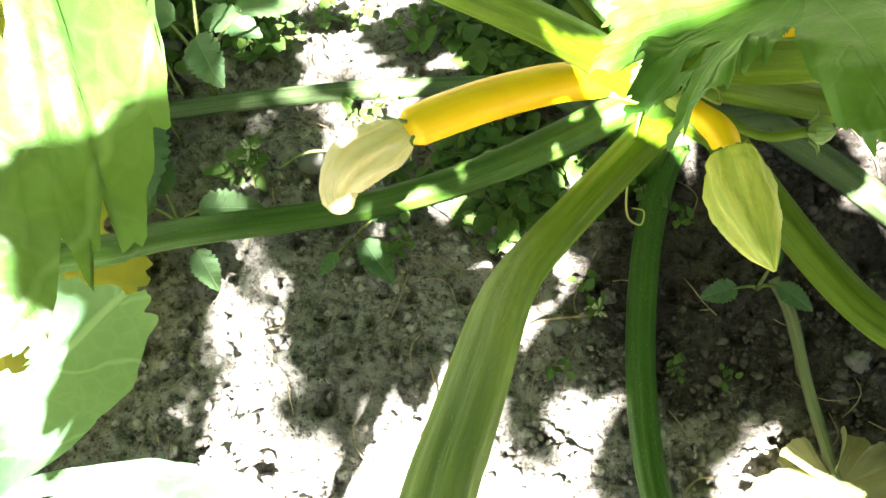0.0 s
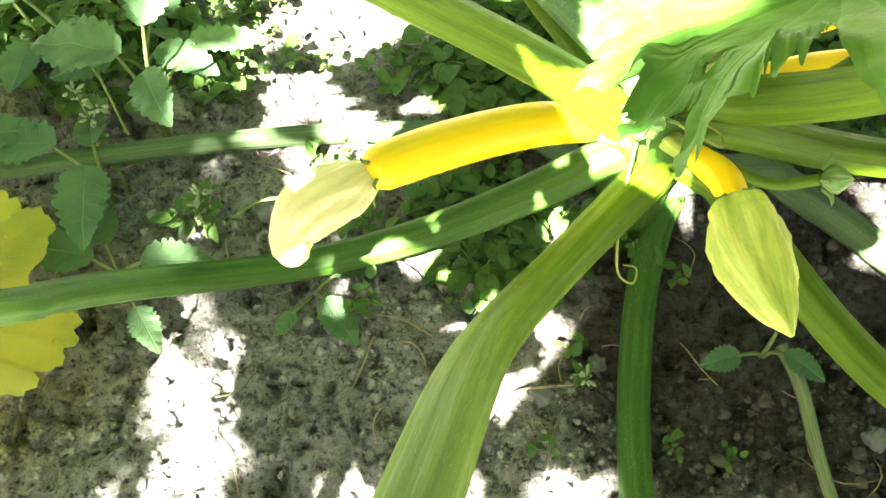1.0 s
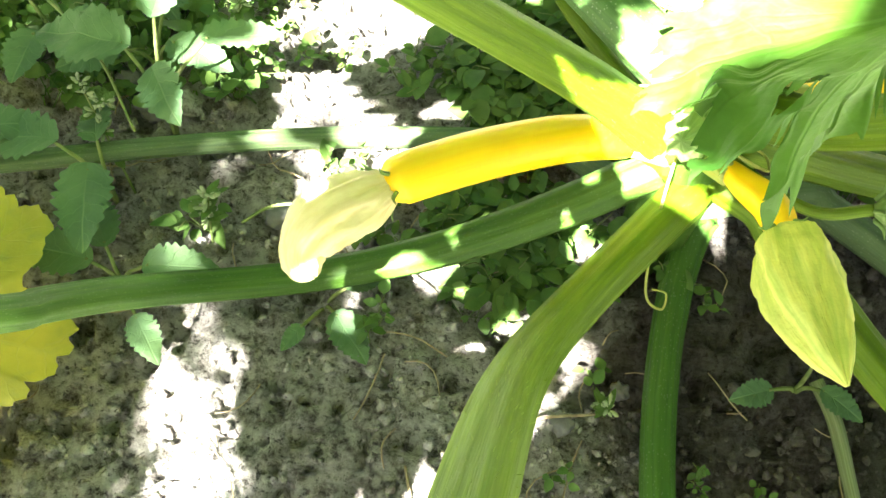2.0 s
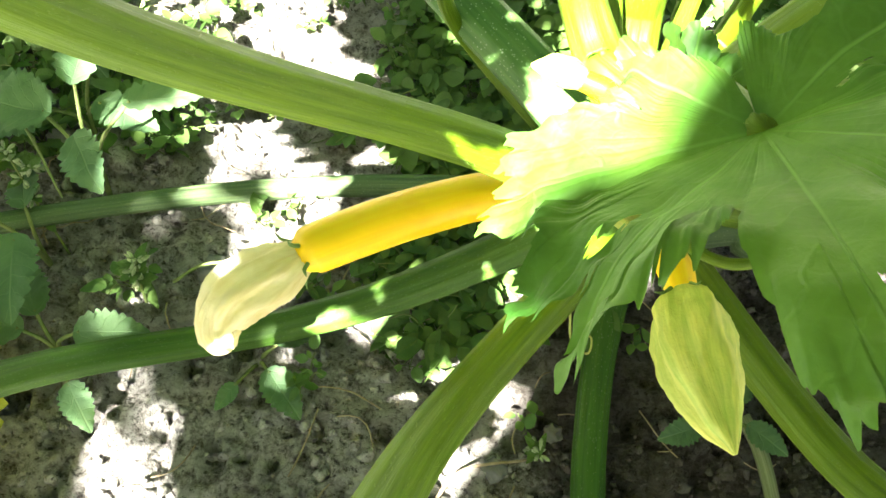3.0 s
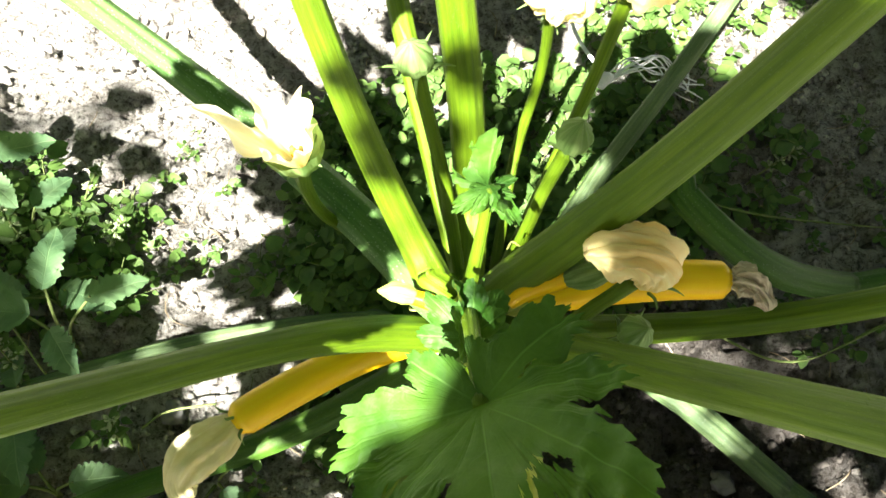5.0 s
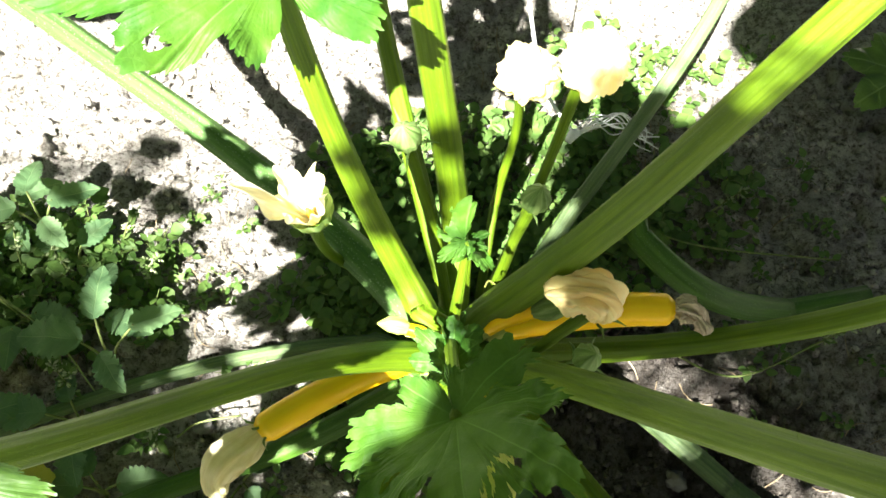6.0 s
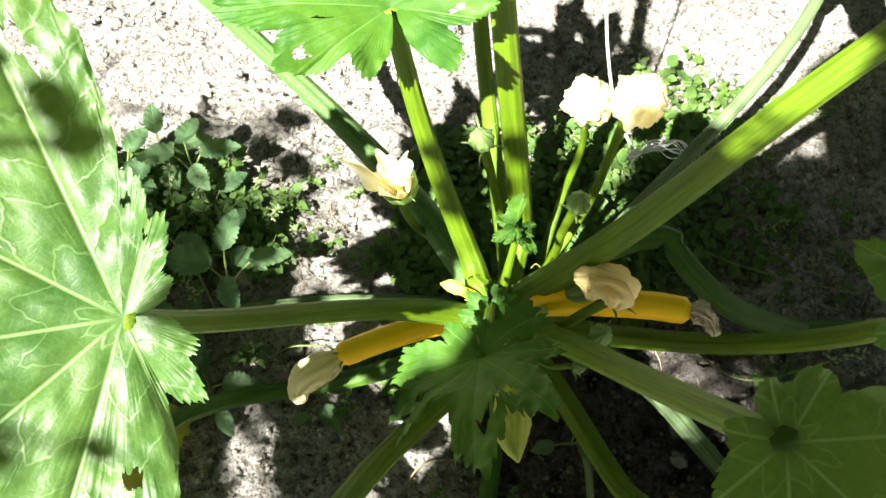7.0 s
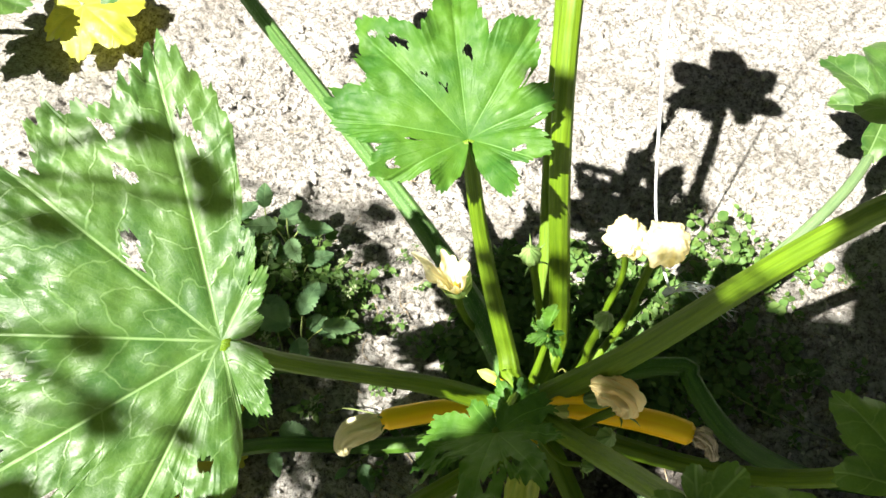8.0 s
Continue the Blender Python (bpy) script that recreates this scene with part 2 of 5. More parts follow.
# ---- building tools ----
def part(name, bm, material, parent=None, label=""):
    me = bpy.data.meshes.new(name)
    bm.to_mesh(me)
    bm.free()
    me.materials.append(material)
    for f in me.polygons:
        f.use_smooth = True
    ob = new(name, me)
    ob.parent = parent
    return tagged(ob, label)


def mesh_from(name, verts, faces, uvs, material, parent=None, label=""):
    me = bpy.data.meshes.new(name)
    me.from_pydata(verts, [], faces)
    if uvs is not None:
        lay = me.uv_layers.new(name="UVMap")
        flat = np.empty(len(me.loops), dtype=np.int32)
        me.loops.foreach_get("vertex_index", flat)
        lay.data.foreach_set("uv", np.asarray(uvs, dtype=np.float32)[flat].ravel())
    me.materials.append(material)
    me.polygons.foreach_set("use_smooth", [True] * len(me.polygons))
    me.update()
    ob = new(name, me)
    ob.parent = parent
    return tagged(ob, label)


def bezier(c, n=28):
    c = np.array(c)
    u = np.linspace(0, 1, n)[:, None]
    return (1 - u) ** 3 * c[0] + 3 * u * (1 - u) ** 2 * c[1] + 3 * u ** 2 * (1 - u) * c[2] + u ** 3 * c[3]


def smooth_line(points, n=30):
    """A rounded line through a few points."""
    p = np.array(points, dtype=float)
    p = np.vstack([2 * p[0] - p[1], p, 2 * p[-1] - p[-2]])
    out = []
    for i in range(len(p) - 3):
        a, b, c, d = p[i:i + 4]
        for u in np.linspace(0, 1, max(2, n // (len(p) - 3)), endpoint=False):
            out.append(0.5 * (2 * b + (c - a) * u + (2 * a - 5 * b + 4 * c - d) * u * u + (3 * b - a - 3 * c + d) * u ** 3))
    out.append(p[-2])
    return np.array(out)


def frames_along(line):
    t = np.gradient(line, axis=0)
    t /= np.linalg.norm(t, axis=1)[:, None] + 1e-12
    ref = np.array([0, 0, 1.0]) if abs(t[0][2]) < 0.9 else np.array([0, 1.0, 0])
    s = np.cross(ref, t[0])
    s /= np.linalg.norm(s)
    sides = []
    for k in t:
        s = s - k * np.dot(s, k)
        s /= np.linalg.norm(s)
        sides.append(s)
    sides = np.array(sides)
    return t, sides, np.cross(t, sides)


def tube(name, line, radii, material, parent=None, label="", shape=None, around=20, close=True):
    """A tube along a line; shape(turn, way) scales its radius."""
    line = np.asarray(line)
    n = len(line)
    r = np.interp(np.linspace(0, 1, n), np.linspace(0, 1, len(radii)), radii)
    _, a, b = frames_along(line)
    length = np.r_[0, np.cumsum(np.linalg.norm(np.diff(line, axis=0), axis=1))]
    verts, uvs, faces = [], [], []
    for i in range(n):
        for k in range(around + 1):
            th = 2 * math.pi * k / around
            q = r[i] * (shape(th, i / (n - 1)) if shape else 1.0)
            verts.append(line[i] + q * (a[i] * math.cos(th) + b[i] * math.sin(th)))
            uvs.append((k / around, length[i]))
    w = around + 1
    for i in range(n - 1):
        for k in range(around):
            faces.append((i * w + k, i * w + k + 1, (i + 1) * w + k + 1, (i + 1) * w + k))
    if close:
        for i, flip in ((0, True), (n - 1, False)):
            ring = [i * w + k for k in range(around)]
            faces.append(tuple(reversed(ring)) if flip else tuple(ring))
    return mesh_from(name, [tuple(v) for v in verts], faces, uvs, material, parent, label)


def ribs(count, amp, groove=0.0):
    """Ridges round a stalk, with a shallow channel along its upper side."""
    def shape(th, way):
        g = groove * math.exp(-((th - math.pi / 2) / 0.5) ** 2)
        return 1 + amp * abs(math.cos(th * count / 2)) - amp * 0.5 - g
    return shape


def fuzz(line, radii, count, length, seed):
    """Fine short bristles standing off a stalk, as thin blades."""
    rnd = random.Random(seed)
    line = np.asarray(line)
    n = len(line)
    r = np.interp(np.linspace(0, 1, n), np.linspace(0, 1, len(radii)), radii)
    t, a, b = frames_along(line)
    verts, faces = [], []
    for _ in range(count):
        i = rnd.randrange(n - 1)
        u, th = rnd.random(), rnd.random() * 2 * math.pi
        c = line[i] * (1 - u) + line[i + 1] * u
        o = a[i] * math.cos(th) + b[i] * math.sin(th)
        side = np.cross(o, t[i]) * 0.00014
        p = c + o * r[i] * 0.98
        q = p + (o + t[i] * rnd.uniform(-0.3, 0.5)) * length * rnd.uniform(0.5, 1.1)
        k = len(verts)
        verts += [tuple(p - side), tuple(p + side), tuple(q)]
        faces.append((k, k + 1, k + 2))
    return verts, faces


LOBES = ((0, 1.0), (50, 0.95), (-50, 0.95), (98, 0.80), (-98, 0.80), (146, 0.56), (-146, 0.56))


def outline(deg, lobes, depth, teeth, seed, notch, bite=0.05, floor=0.30, width=27.0):
    """Edge radius of a lobed, toothed leaf at an angle from its tip: lobes, coarse lobules and saw teeth."""
    best = 0.0
    for c, rad in lobes:
        x = abs((deg - c + 180) % 360 - 180) / width
        best = max(best, rad * (1 - depth * x ** 1.6))
    best = max(best, floor)
    warp = 1.3 * noise.noise(Vector((deg * 0.05, seed, 0))) + 0.5 * noise.noise(Vector((deg * 0.21, seed, 2)))
    ph = deg / 360.0 * teeth + warp
    coarse = abs((ph * 0.27 % 1.0) - 0.40) / 0.60
    saw = abs((ph % 1.0) - 0.35) / 0.65
    fine = abs((ph * 2.7 % 1.0) - 0.4)
    uneven = 0.6 + 0.9 * abs(noise.noise(Vector((deg * 0.13, seed, 9))))
    best *= 1 - bite * (saw * uneven + 0.9 * coarse) - 0.5 * bite * fine + 0.07 * noise.noise(Vector((deg * 0.02, seed, 5)))
    edge = 180 - abs(deg)
    return best * min(1.0, max(0.06, (edge / notch) ** 0.5 if edge < notch else 1.0))


def blade(name, base, tip, up, size, material, parent=None, label="", cup=0.25, droop=0.35, ruffle=0.05, fold=0.0,
          depth=0.42, teeth=46, seed=1, lobes=LOBES, notch=22.0, rings=26, around=260, holes=0, veins=None, crumple=0.09, bite=0.075, frill=0.0, floor=0.30, rear=0.0, groove=0.0045, width=27.0):
    """A palmate leaf: base is where its stalk joins, tip the way of its middle vein, up the way its face looks."""
    base, x, z = Vector(base), Vector(tip).normalized(), Vector(up)
    z = (z - x * z.dot(x)).normalized()
    y = z.cross(x)
    angles = list(veins) if veins else [c for c, _ in lobes]
    verts, uvs, faces = [], [], []
    rnd = random.Random(seed)
    pits = [(rnd.uniform(-120, 120), rnd.uniform(0.45, 0.9), rnd.uniform(0.02, 0.05)) for _ in range(holes)]
    for k in range(around):
        deg = -180 + 360 * (k + 0.5) / around
        edge = outline(deg, lobes, depth, teeth, seed, notch, bite, floor, width) * size
        near = min(angles, key=lambda c: abs((deg - c + 180) % 360 - 180))
        off = radians((deg - near + 180) % 360 - 180)
        th = radians(deg)
        for i in range(rings + 1):
            f = i / rings
            r = edge * f
            s, d = r * math.cos(off), abs(r * math.sin(off))
            rel = r / size
            lx, ly = r * math.cos(th), r * math.sin(th)
            h = cup * r - droop * r * rel
            h -= groove * size / 0.2 * math.exp(-d / 0.006) * min(1, rel * 4)
            h += 0.0003 * math.sin((s - 0.85 * d) / 0.026 * 2 * math.pi + 2 * noise.noise(Vector((lx * 20, ly * 20, seed)))) * min(1, d / 0.012) * size / 0.2
            h += 0.0022 * size / 0.2 * noise.noise(Vector((lx * 42, ly * 42, seed + 3))) * min(1, d / 0.010)
            h += frill * size * f ** 2.5 * (1.5 * noise.noise(Vector((lx * 9 / size, ly * 9 / size, seed + 1))) + 0.9 * noise.noise(Vector((lx * 90, ly * 90, seed))))
            h += ruffle * size * f ** 3 * math.sin(th * 9 + 2.3 * seed) * (0.6 + 0.8 * noise.noise(Vector((lx * 22, ly * 22, seed))))
            h += crumple * size * noise.noise(Vector((lx * 1.8 / size, ly * 1.8 / size, seed + 7))) * f + 0.35 * crumple * size * noise.noise(Vector((lx * 6 / size, ly * 6 / size, seed))) * f
            h += fold * abs(ly) + rear * max(0.0, -lx)
            p = base + x * lx + y * ly + z * h
            verts.append(tuple(p))
            uvs.append((s, d))
    w = rings + 1
    for k in range(around):
        k2 = (k + 1) % around
        if k2 == 0:
            continue
        deg = -180 + 360 * (k + 1) / around
        for i in range(rings):
            if any(((deg - a) * max(f, 0.2) / (b * 60)) ** 2 + (((i + 0.5) / rings - f) / b) ** 2 < 1.0 + 0.9 * noise.noise(Vector((deg * 0.35, i * 0.5, seed))) for a, f, b in pits):
                continue
            faces.append((k * w + i, k2 * w + i, k2 * w + i + 1, k * w + i + 1))
    return mesh_from(name, verts, faces, uvs, material, parent, label)


def ovate(name, base, tip, up, length, width, material, parent=None, label="", droop=0.14, seed=1, teeth=11, tooth=0.12):
    """A simple toothed leaf with one middle vein."""
    base, x, z = Vector(base), Vector(tip).normalized(), Vector(up)
    z = (z - x * z.dot(x)).normalized()
    y = z.cross(x)
    verts, uvs, faces = [], [], []
    n, m = 40, 6
    for i in range(n + 1):
        u = i / n
        prof = (math.sin(math.pi * u ** 0.76) ** 0.70) * (1 - 0.12 * u)
        saw = 1 - tooth * abs((u * teeth + seed) % 1.0 - 0.3) / 0.7
        for k in range(-m, m + 1):
            v = k / m
            ly = v * width / 2 * prof * (saw if abs(v) > 0.8 else 1)
            lx = u * length - 0.10 * length * (abs(v) ** 2) * (1 - u)
            h = -droop * length * u * u + 0.22 * abs(ly) + 0.07 * length * noise.noise(Vector((lx * 40, ly * 40, seed))) - 0.008 * length * math.cos((lx - 0.8 * abs(ly)) / length * 26) * min(1.0, abs(ly) / (0.12 * width))
            verts.append(tuple(base + x * lx + y * ly + z * h))
            uvs.append((lx, abs(ly)))
    w = 2 * m + 1
    for i in range(n):
        for k in range(w - 1):
            faces.append((i * w + k, (i + 1) * w + k, (i + 1) * w + k + 1, i * w + k + 1))
    return mesh_from(name, verts, faces, uvs, material, parent, label)


def bag(name, line, radii, material, parent=None, label="", pleats=10, amp=0.12, twist=0.6, seed=1, rough=0.18, around=60):
    """A closed or wilted blossom: a pleated, crumpled sleeve."""
    def shape(th, way):
        q = Vector((math.cos(th) * 2.2, math.sin(th) * 2.2, way * 5 + seed * 3.7))
        return 1 + amp * math.cos(pleats * th + twist * way * 6 + seed) * (0.4 + way) + rough * noise.noise(q) + rough * 0.5 * noise.noise(q * 3.1)
    return tube(name, line, radii, material, parent, label, shape, around)


def sepals(at, axis, ring, length, parent, material, count=5, seed=1, spread=0.9):
    rnd = random.Random(seed)
    axis = Vector(axis).normalized()
    a = axis.orthogonal().normalized()
    b = axis.cross(a)
    for k in range(count):
        th = 2 * math.pi * (k + rnd.uniform(-0.2, 0.2)) / count
        o = a * math.cos(th) + b * math.sin(th)
        p = Vector(at) + o * ring
        ln = length * rnd.uniform(0.8, 1.2)
        pts = [p - axis * 0.002, p + o * ln * spread * 0.45 + axis * ln * 0.25, p + o * ln * spread + axis * ln * 0.35 + Vector((0, 0, -0.1 * ln))]
        tube("sepal", smooth_line(pts, 6), (0.0016, 0.0014, 0.0003), material, parent, around=6)


# ---- the ground ----
def ground():
    def axis(lo, hi, a, b, fine, out):
        near = np.arange(a, b, fine)
        left = a - (np.geomspace(fine, a - lo + fine, out) - fine)[1:][::-1]
        right = near[-1] + (np.geomspace(fine, hi - near[-1] + fine, out) - fine)[1:]
        return np.concatenate([left, near, right])
    xs = axis(-60, 60, -0.95, 1.05, 0.0058, 44)
    ys = axis(-60, 60, 0.10, 1.75, 0.0058, 44)
    verts, faces = [], []
    for yv in ys:
        for xv in xs:
            q = Vector((xv, yv, 0))
            near = 1.0 / (1.0 + max(0.0, (Vector((xv - 0.15, yv - 0.7)).length - 1.2)) ** 2)
            h = 0.022 * noise.noise(q * 4.5) + 0.012 * noise.noise(q * 13) + 0.010 * (noise.noise(q * 34) ** 2)
            lump = noise.noise(q * 26 + Vector((9, 3, 1)))
            h += 0.009 * max(0.0, lump - 0.05) + 0.0060 * noise.noise(q * 75) + 0.0028 * noise.noise(q * 150) - 0.075 * max(0.0, noise.noise(q * 38 + Vector((5, 1, 4))) - 0.24) - 0.035 * max(0.0, noise.noise(q * 80 + Vector((1, 6, 2))) - 0.22) - 0.006 * max(0.0, noise.noise(q * 48 + Vector((2, 7, 0))) - 0.25)
            verts.append((xv, yv, h * near - 0.006))
    w = len(xs)
    for j in range(len(ys) - 1):
        for i in range(w - 1):
            k = j * w + i
            faces.append((k, k + 1, k + w + 1, k + w))
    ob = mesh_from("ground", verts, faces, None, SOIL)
    return tagged(ob, "bare grey-brown garden soil with cracks and crumbs", "soil", kind="structure")


def soil_height(x, y):
    q = Vector((x, y, 0))
    lump = noise.noise(q * 26 + Vector((9, 3, 1)))
    return (0.022 * noise.noise(q * 4.5) + 0.012 * noise.noise(q * 13) + 0.010 * (noise.noise(q * 34) ** 2)
            + 0.009 * max(0.0, lump - 0.05) + 0.0045 * noise.noise(q * 75) - 0.006)


ground()


# ---- the squash plant ----
def base_of(name, place, label, category, group="", kind=""):
    ob = new(name)
    ob.empty_display_size = 0.05
    ob.matrix_basis = Matrix.Translation(place)
    return tagged(ob, label, category, group, kind)


def settle(root):
    """Keeps parts built in world places where they are under a root that stands elsewhere."""
    for ob in root.children:
        ob.matrix_parent_inverse = root.matrix_basis.inverted()


PLANT = base_of("zucchini_plant", (0.238, 0.490, 0.0), "large bushy zucchini plant with thick ribbed stalks and yellow fruit", "vegetable plant")

STEM_LINE = smooth_line([(0.243, 0.500, -0.03), (0.240, 0.493, 0.08), (0.236, 0.480, 0.19), (0.234, 0.468, 0.285)], 24)
tube("main_stem", STEM_LINE, (0.026, 0.028, 0.021, 0.011), STALK_MID, PLANT, "short knobbly green main stem", ribs(7, 0.16), 28)


def stalk(control, radii, material, first=(), last=(), label="", seed=1, bristles=260, count=9, groove=0.10, amp=0.10):
    """A leaf stalk along a fitted curve, with a root in the main stem and, where it runs out of sight, an end."""
    line = bezier(control, 26)
    pts = [*first, *[tuple(p) for p in line], *last]
    line = smooth_line(pts, max(40, len(pts) * 2)) if first or last else bezier(control, 44)
    rr = np.array(radii)
    ob = tube("petiole", line, rr, material, PLANT, label, ribs(count, amp, groove), 36)
    if bristles:
        v, f = fuzz(line, rr, bristles, 0.0024, seed)
        tagged(mesh_from("bristles", v, f, None, FUZZ, ob, "fine pale bristles"), kind="stuff")
    return ob, line


FUZZ = plain_material("pale_bristle", (0.12, 0.20, 0.03), (0.22, 0.30, 0.07), 0.6, 200, 0.3, 0.4)
CROWN = (0.236, 0.482)

p1, l1 = stalk(((0.216, 0.493, 0.146), (0.108, 0.467, 0.295), (-0.050, 0.338, 0.446), (-0.038, 0.249, 0.696)),
               (0.019, 0.0155, 0.0125, 0.0115, 0.0105, 0.0095), STALK, first=[(0.232, 0.486, 0.130)], label="thick ribbed light green leaf stalk", seed=1, bristles=900)
p2, l2 = stalk(((0.214, 0.485, 0.121), (-0.013, 0.404, 0.006), (-0.138, 0.451, -0.020), (-0.192, 0.315, 0.170)),
               (0.0165, 0.0135, 0.0125, 0.012, 0.011), STALK_MID, first=[(0.236, 0.490, 0.118)], last=[(-0.250, 0.270, 0.250), (-0.35, 0.21, 0.43), (-0.44, 0.14, 0.62)],
               label="green leaf stalk lying low over the soil", seed=2, bristles=300)
p3, l3 = stalk(((0.163, 0.565, 0.030), (0.025, 0.592, 0.006), (-0.131, 0.565, 0.010), (-0.272, 0.509, 0.041)),
               (0.012, 0.0095, 0.009, 0.0085), STALK_GREY, first=[(0.234, 0.505, 0.040)], last=[(-0.36, 0.47, 0.07)], label="grey-green old leaf stalk resting on the soil", seed=3, bristles=0)
p4, l4 = stalk(((0.243, 0.470, 0.122), (0.085, 0.285, 0.130), (0.104, 0.240, 0.352), (0.062, 0.095, 0.450)),
               (0.017, 0.0150, 0.0145, 0.014, 0.013, 0.012), STALK, first=[(0.240, 0.486, 0.110)], last=[(0.050, 0.03, 0.51), (0.042, -0.04, 0.64), (0.015, -0.10, 0.82), (-0.02, -0.14, 0.93)],
               label="thick ribbed green leaf stalk", seed=4, bristles=700)
p5, l5 = stalk(((0.279, 0.507, 0.030), (0.245, 0.449, 0.002), (0.219, 0.242, 0.002), (0.237, 0.147, 0.045)),
               (0.015, 0.0130, 0.0125, 0.012), STALK_DARK, first=[(0.250, 0.500, 0.045)], last=[(0.270, 0.03, 0.11), (0.30, -0.06, 0.28), (0.33, -0.11, 0.42)], label="dark green leaf stalk resting on the soil", seed=5, bristles=150)
p6, l6 = stalk(((0.287, 0.457, 0.128), (0.373, 0.358, 0.079), (0.406, 0.275, 0.093), (0.421, 0.246, 0.183)),
               (0.016, 0.0148, 0.0142, 0.0135), STALK, first=[(0.250, 0.482, 0.130)], last=[(0.436, 0.15, 0.34), (0.47, 0.05, 0.54), (0.54, -0.04, 0.78), (0.58, -0.10, 0.88)], label="green leaf stalk with sun flecks", seed=6, bristles=250)
p7, l7 = stalk(((0.358, 0.525, 0.046), (0.490, 0.440, 0.019), (0.480, 0.420, 0.040), (0.566, 0.333, 0.014)),
               (0.015, 0.0140, 0.0135, 0.013), STALK_GREY, first=[(0.260, 0.500, 0.060)], last=[(0.63, 0.24, 0.06)], label="grey-green leaf stalk resting on dark soil", seed=7, bristles=100)
p8, l8 = stalk(((0.277, 0.454, 0.227), (0.382, 0.353, 0.363), (0.329, 0.288, 0.554), (0.416, 0.163, 0.760)),
               (0.017, 0.0140, 0.0130, 0.0115, 0.010), STALK, first=[(0.244, 0.474, 0.212)], label="ribbed green leaf stalk", seed=8, bristles=700)
p9, l9 = stalk(((0.303, 0.488, 0.150), (0.512, 0.508, 0.053), (0.616, 0.482, 0.120), (0.660, 0.413, 0.368)),
               (0.0165, 0.0145, 0.0135, 0.012), STALK, first=[(0.252, 0.486, 0.165)], last=[(0.70, 0.36, 0.47)], label="ribbed green leaf stalk under the far fruit", seed=9, bristles=350)
p10, l10 = stalk(((0.463, 0.613, 0.193), (0.524, 0.518, 0.170), (0.583, 0.532, 0.104), (0.692, 0.549, 0.037)),
                 (0.014, 0.016, 0.0165, 0.016, 0.014), STALK_DARK, first=[(0.262, 0.505, 0.080), (0.37, 0.60, 0.15)], last=[(0.80, 0.56, 0.03)],
                 label="dark green leaf stalk bending down to the soil", seed=10, bristles=150)
p11, l11 = stalk(((0.284, 0.495, 0.260), (0.414, 0.470, 0.517), (0.450, 0.482, 0.633), (0.557, 0.504, 0.766)),
                 (0.019, 0.0160, 0.0145, 0.0135, 0.012), STALK, first=[(0.246, 0.480, 0.225)], last=[(0.64, 0.52, 0.84)], label="thick upright ribbed green leaf stalk", seed=11, bristles=900)
p12, l12 = stalk(((0.420, 0.691, 0.095), (0.547, 0.784, 0.240), (0.665, 0.897, 0.286), (0.712, 1.045, 0.281)),
                 (0.011, 0.0095, 0.009, 0.0085), STALK_GREY, first=[(0.262, 0.515, 0.050), (0.34, 0.60, 0.06)], last=[(0.73, 1.12, 0.30)],
                 label="thin grey-green leaf stalk tied with twine", seed=12, bristles=120)
p13, l13 = stalk(((0.263, 0.617, 0.191), (0.251, 0.623, 0.426), (0.229, 0.592, 0.593), (0.215, 0.738, 0.761)),
                 (0.017, 0.0150, 0.0140, 0.0130, 0.012), STALK, first=[(0.240, 0.500, 0.160), (0.254, 0.565, 0.165)], last=[(0.20, 0.86, 0.86)],
                 label="upright ribbed green leaf stalk with bands of sun", seed=13, bristles=700)
p13b, l13b = stalk(((0.252, 0.549, 0.126), (0.228, 0.706, 0.182), (0.194, 0.811, 0.335), (0.182, 0.923, 0.552)),
                   (0.013, 0.0115, 0.0105, 0.0095), STALK, first=[(0.240, 0.500, 0.110)], last=[(0.17, 0.98, 0.68)], label="green leaf stalk behind a taller one", seed=14, bristles=250)
p14, l14 = stalk(((0.213, 0.474, 0.295), (0.197, 0.549, 0.276), (0.157, 0.532, 0.434), (0.124, 0.598, 0.650)),
                 (0.016, 0.0135, 0.0120, 0.0105, 0.009), STALK, first=[(0.232, 0.472, 0.265)], label="ribbed green leaf stalk with bands of sun", seed=15, bristles=600)
p15, l15 = stalk(((0.203, 0.526, 0.200), (0.092, 0.719, 0.166), (-0.092, 0.829, 0.256), (-0.286, 0.872, 0.560)),
                 (0.021, 0.0200, 0.0175, 0.0140, 0.0125, 0.011), STALK_FROST, first=[(0.232, 0.492, 0.200)], last=[(-0.36, 0.88, 0.72)],
                 label="broad channelled green leaf stalk", seed=16, bristles=500, groove=0.22)

# blades at the ends of the stalks
LOBES_BIG = ((-5, 1.0), (-34, 1.0), (-57, 0.97), (-79, 1.03), (-100, 0.40), (-122, 0.27), (24, 1.0), (54, 0.92), (81, 0.62), (118, 0.28), (143, 0.20))
blade("leaf_blade", l1[-1], (-0.90, -0.39, 0.18), (0.40, -0.45, 1.0), 0.318, BLADE, p1, "large lobed green leaf with pale veins and torn holes", cup=0.20, droop=0.15, ruffle=0.03, seed=3, floor=0.15, depth=0.50, teeth=92, rings=48, around=900,
      holes=9, bite=0.085, frill=0.016, lobes=LOBES_BIG, veins=(-5, -42, -79, 28, 62, 100, -118), width=20.0, crumple=0.07)
LOBES_SIDE = ((0, 1.0), (36, 1.06), (-36, 0.84), (70, 0.98), (-72, 0.62), (104, 0.66), (-108, 0.56), (148, 0.42), (-150, 0.52))
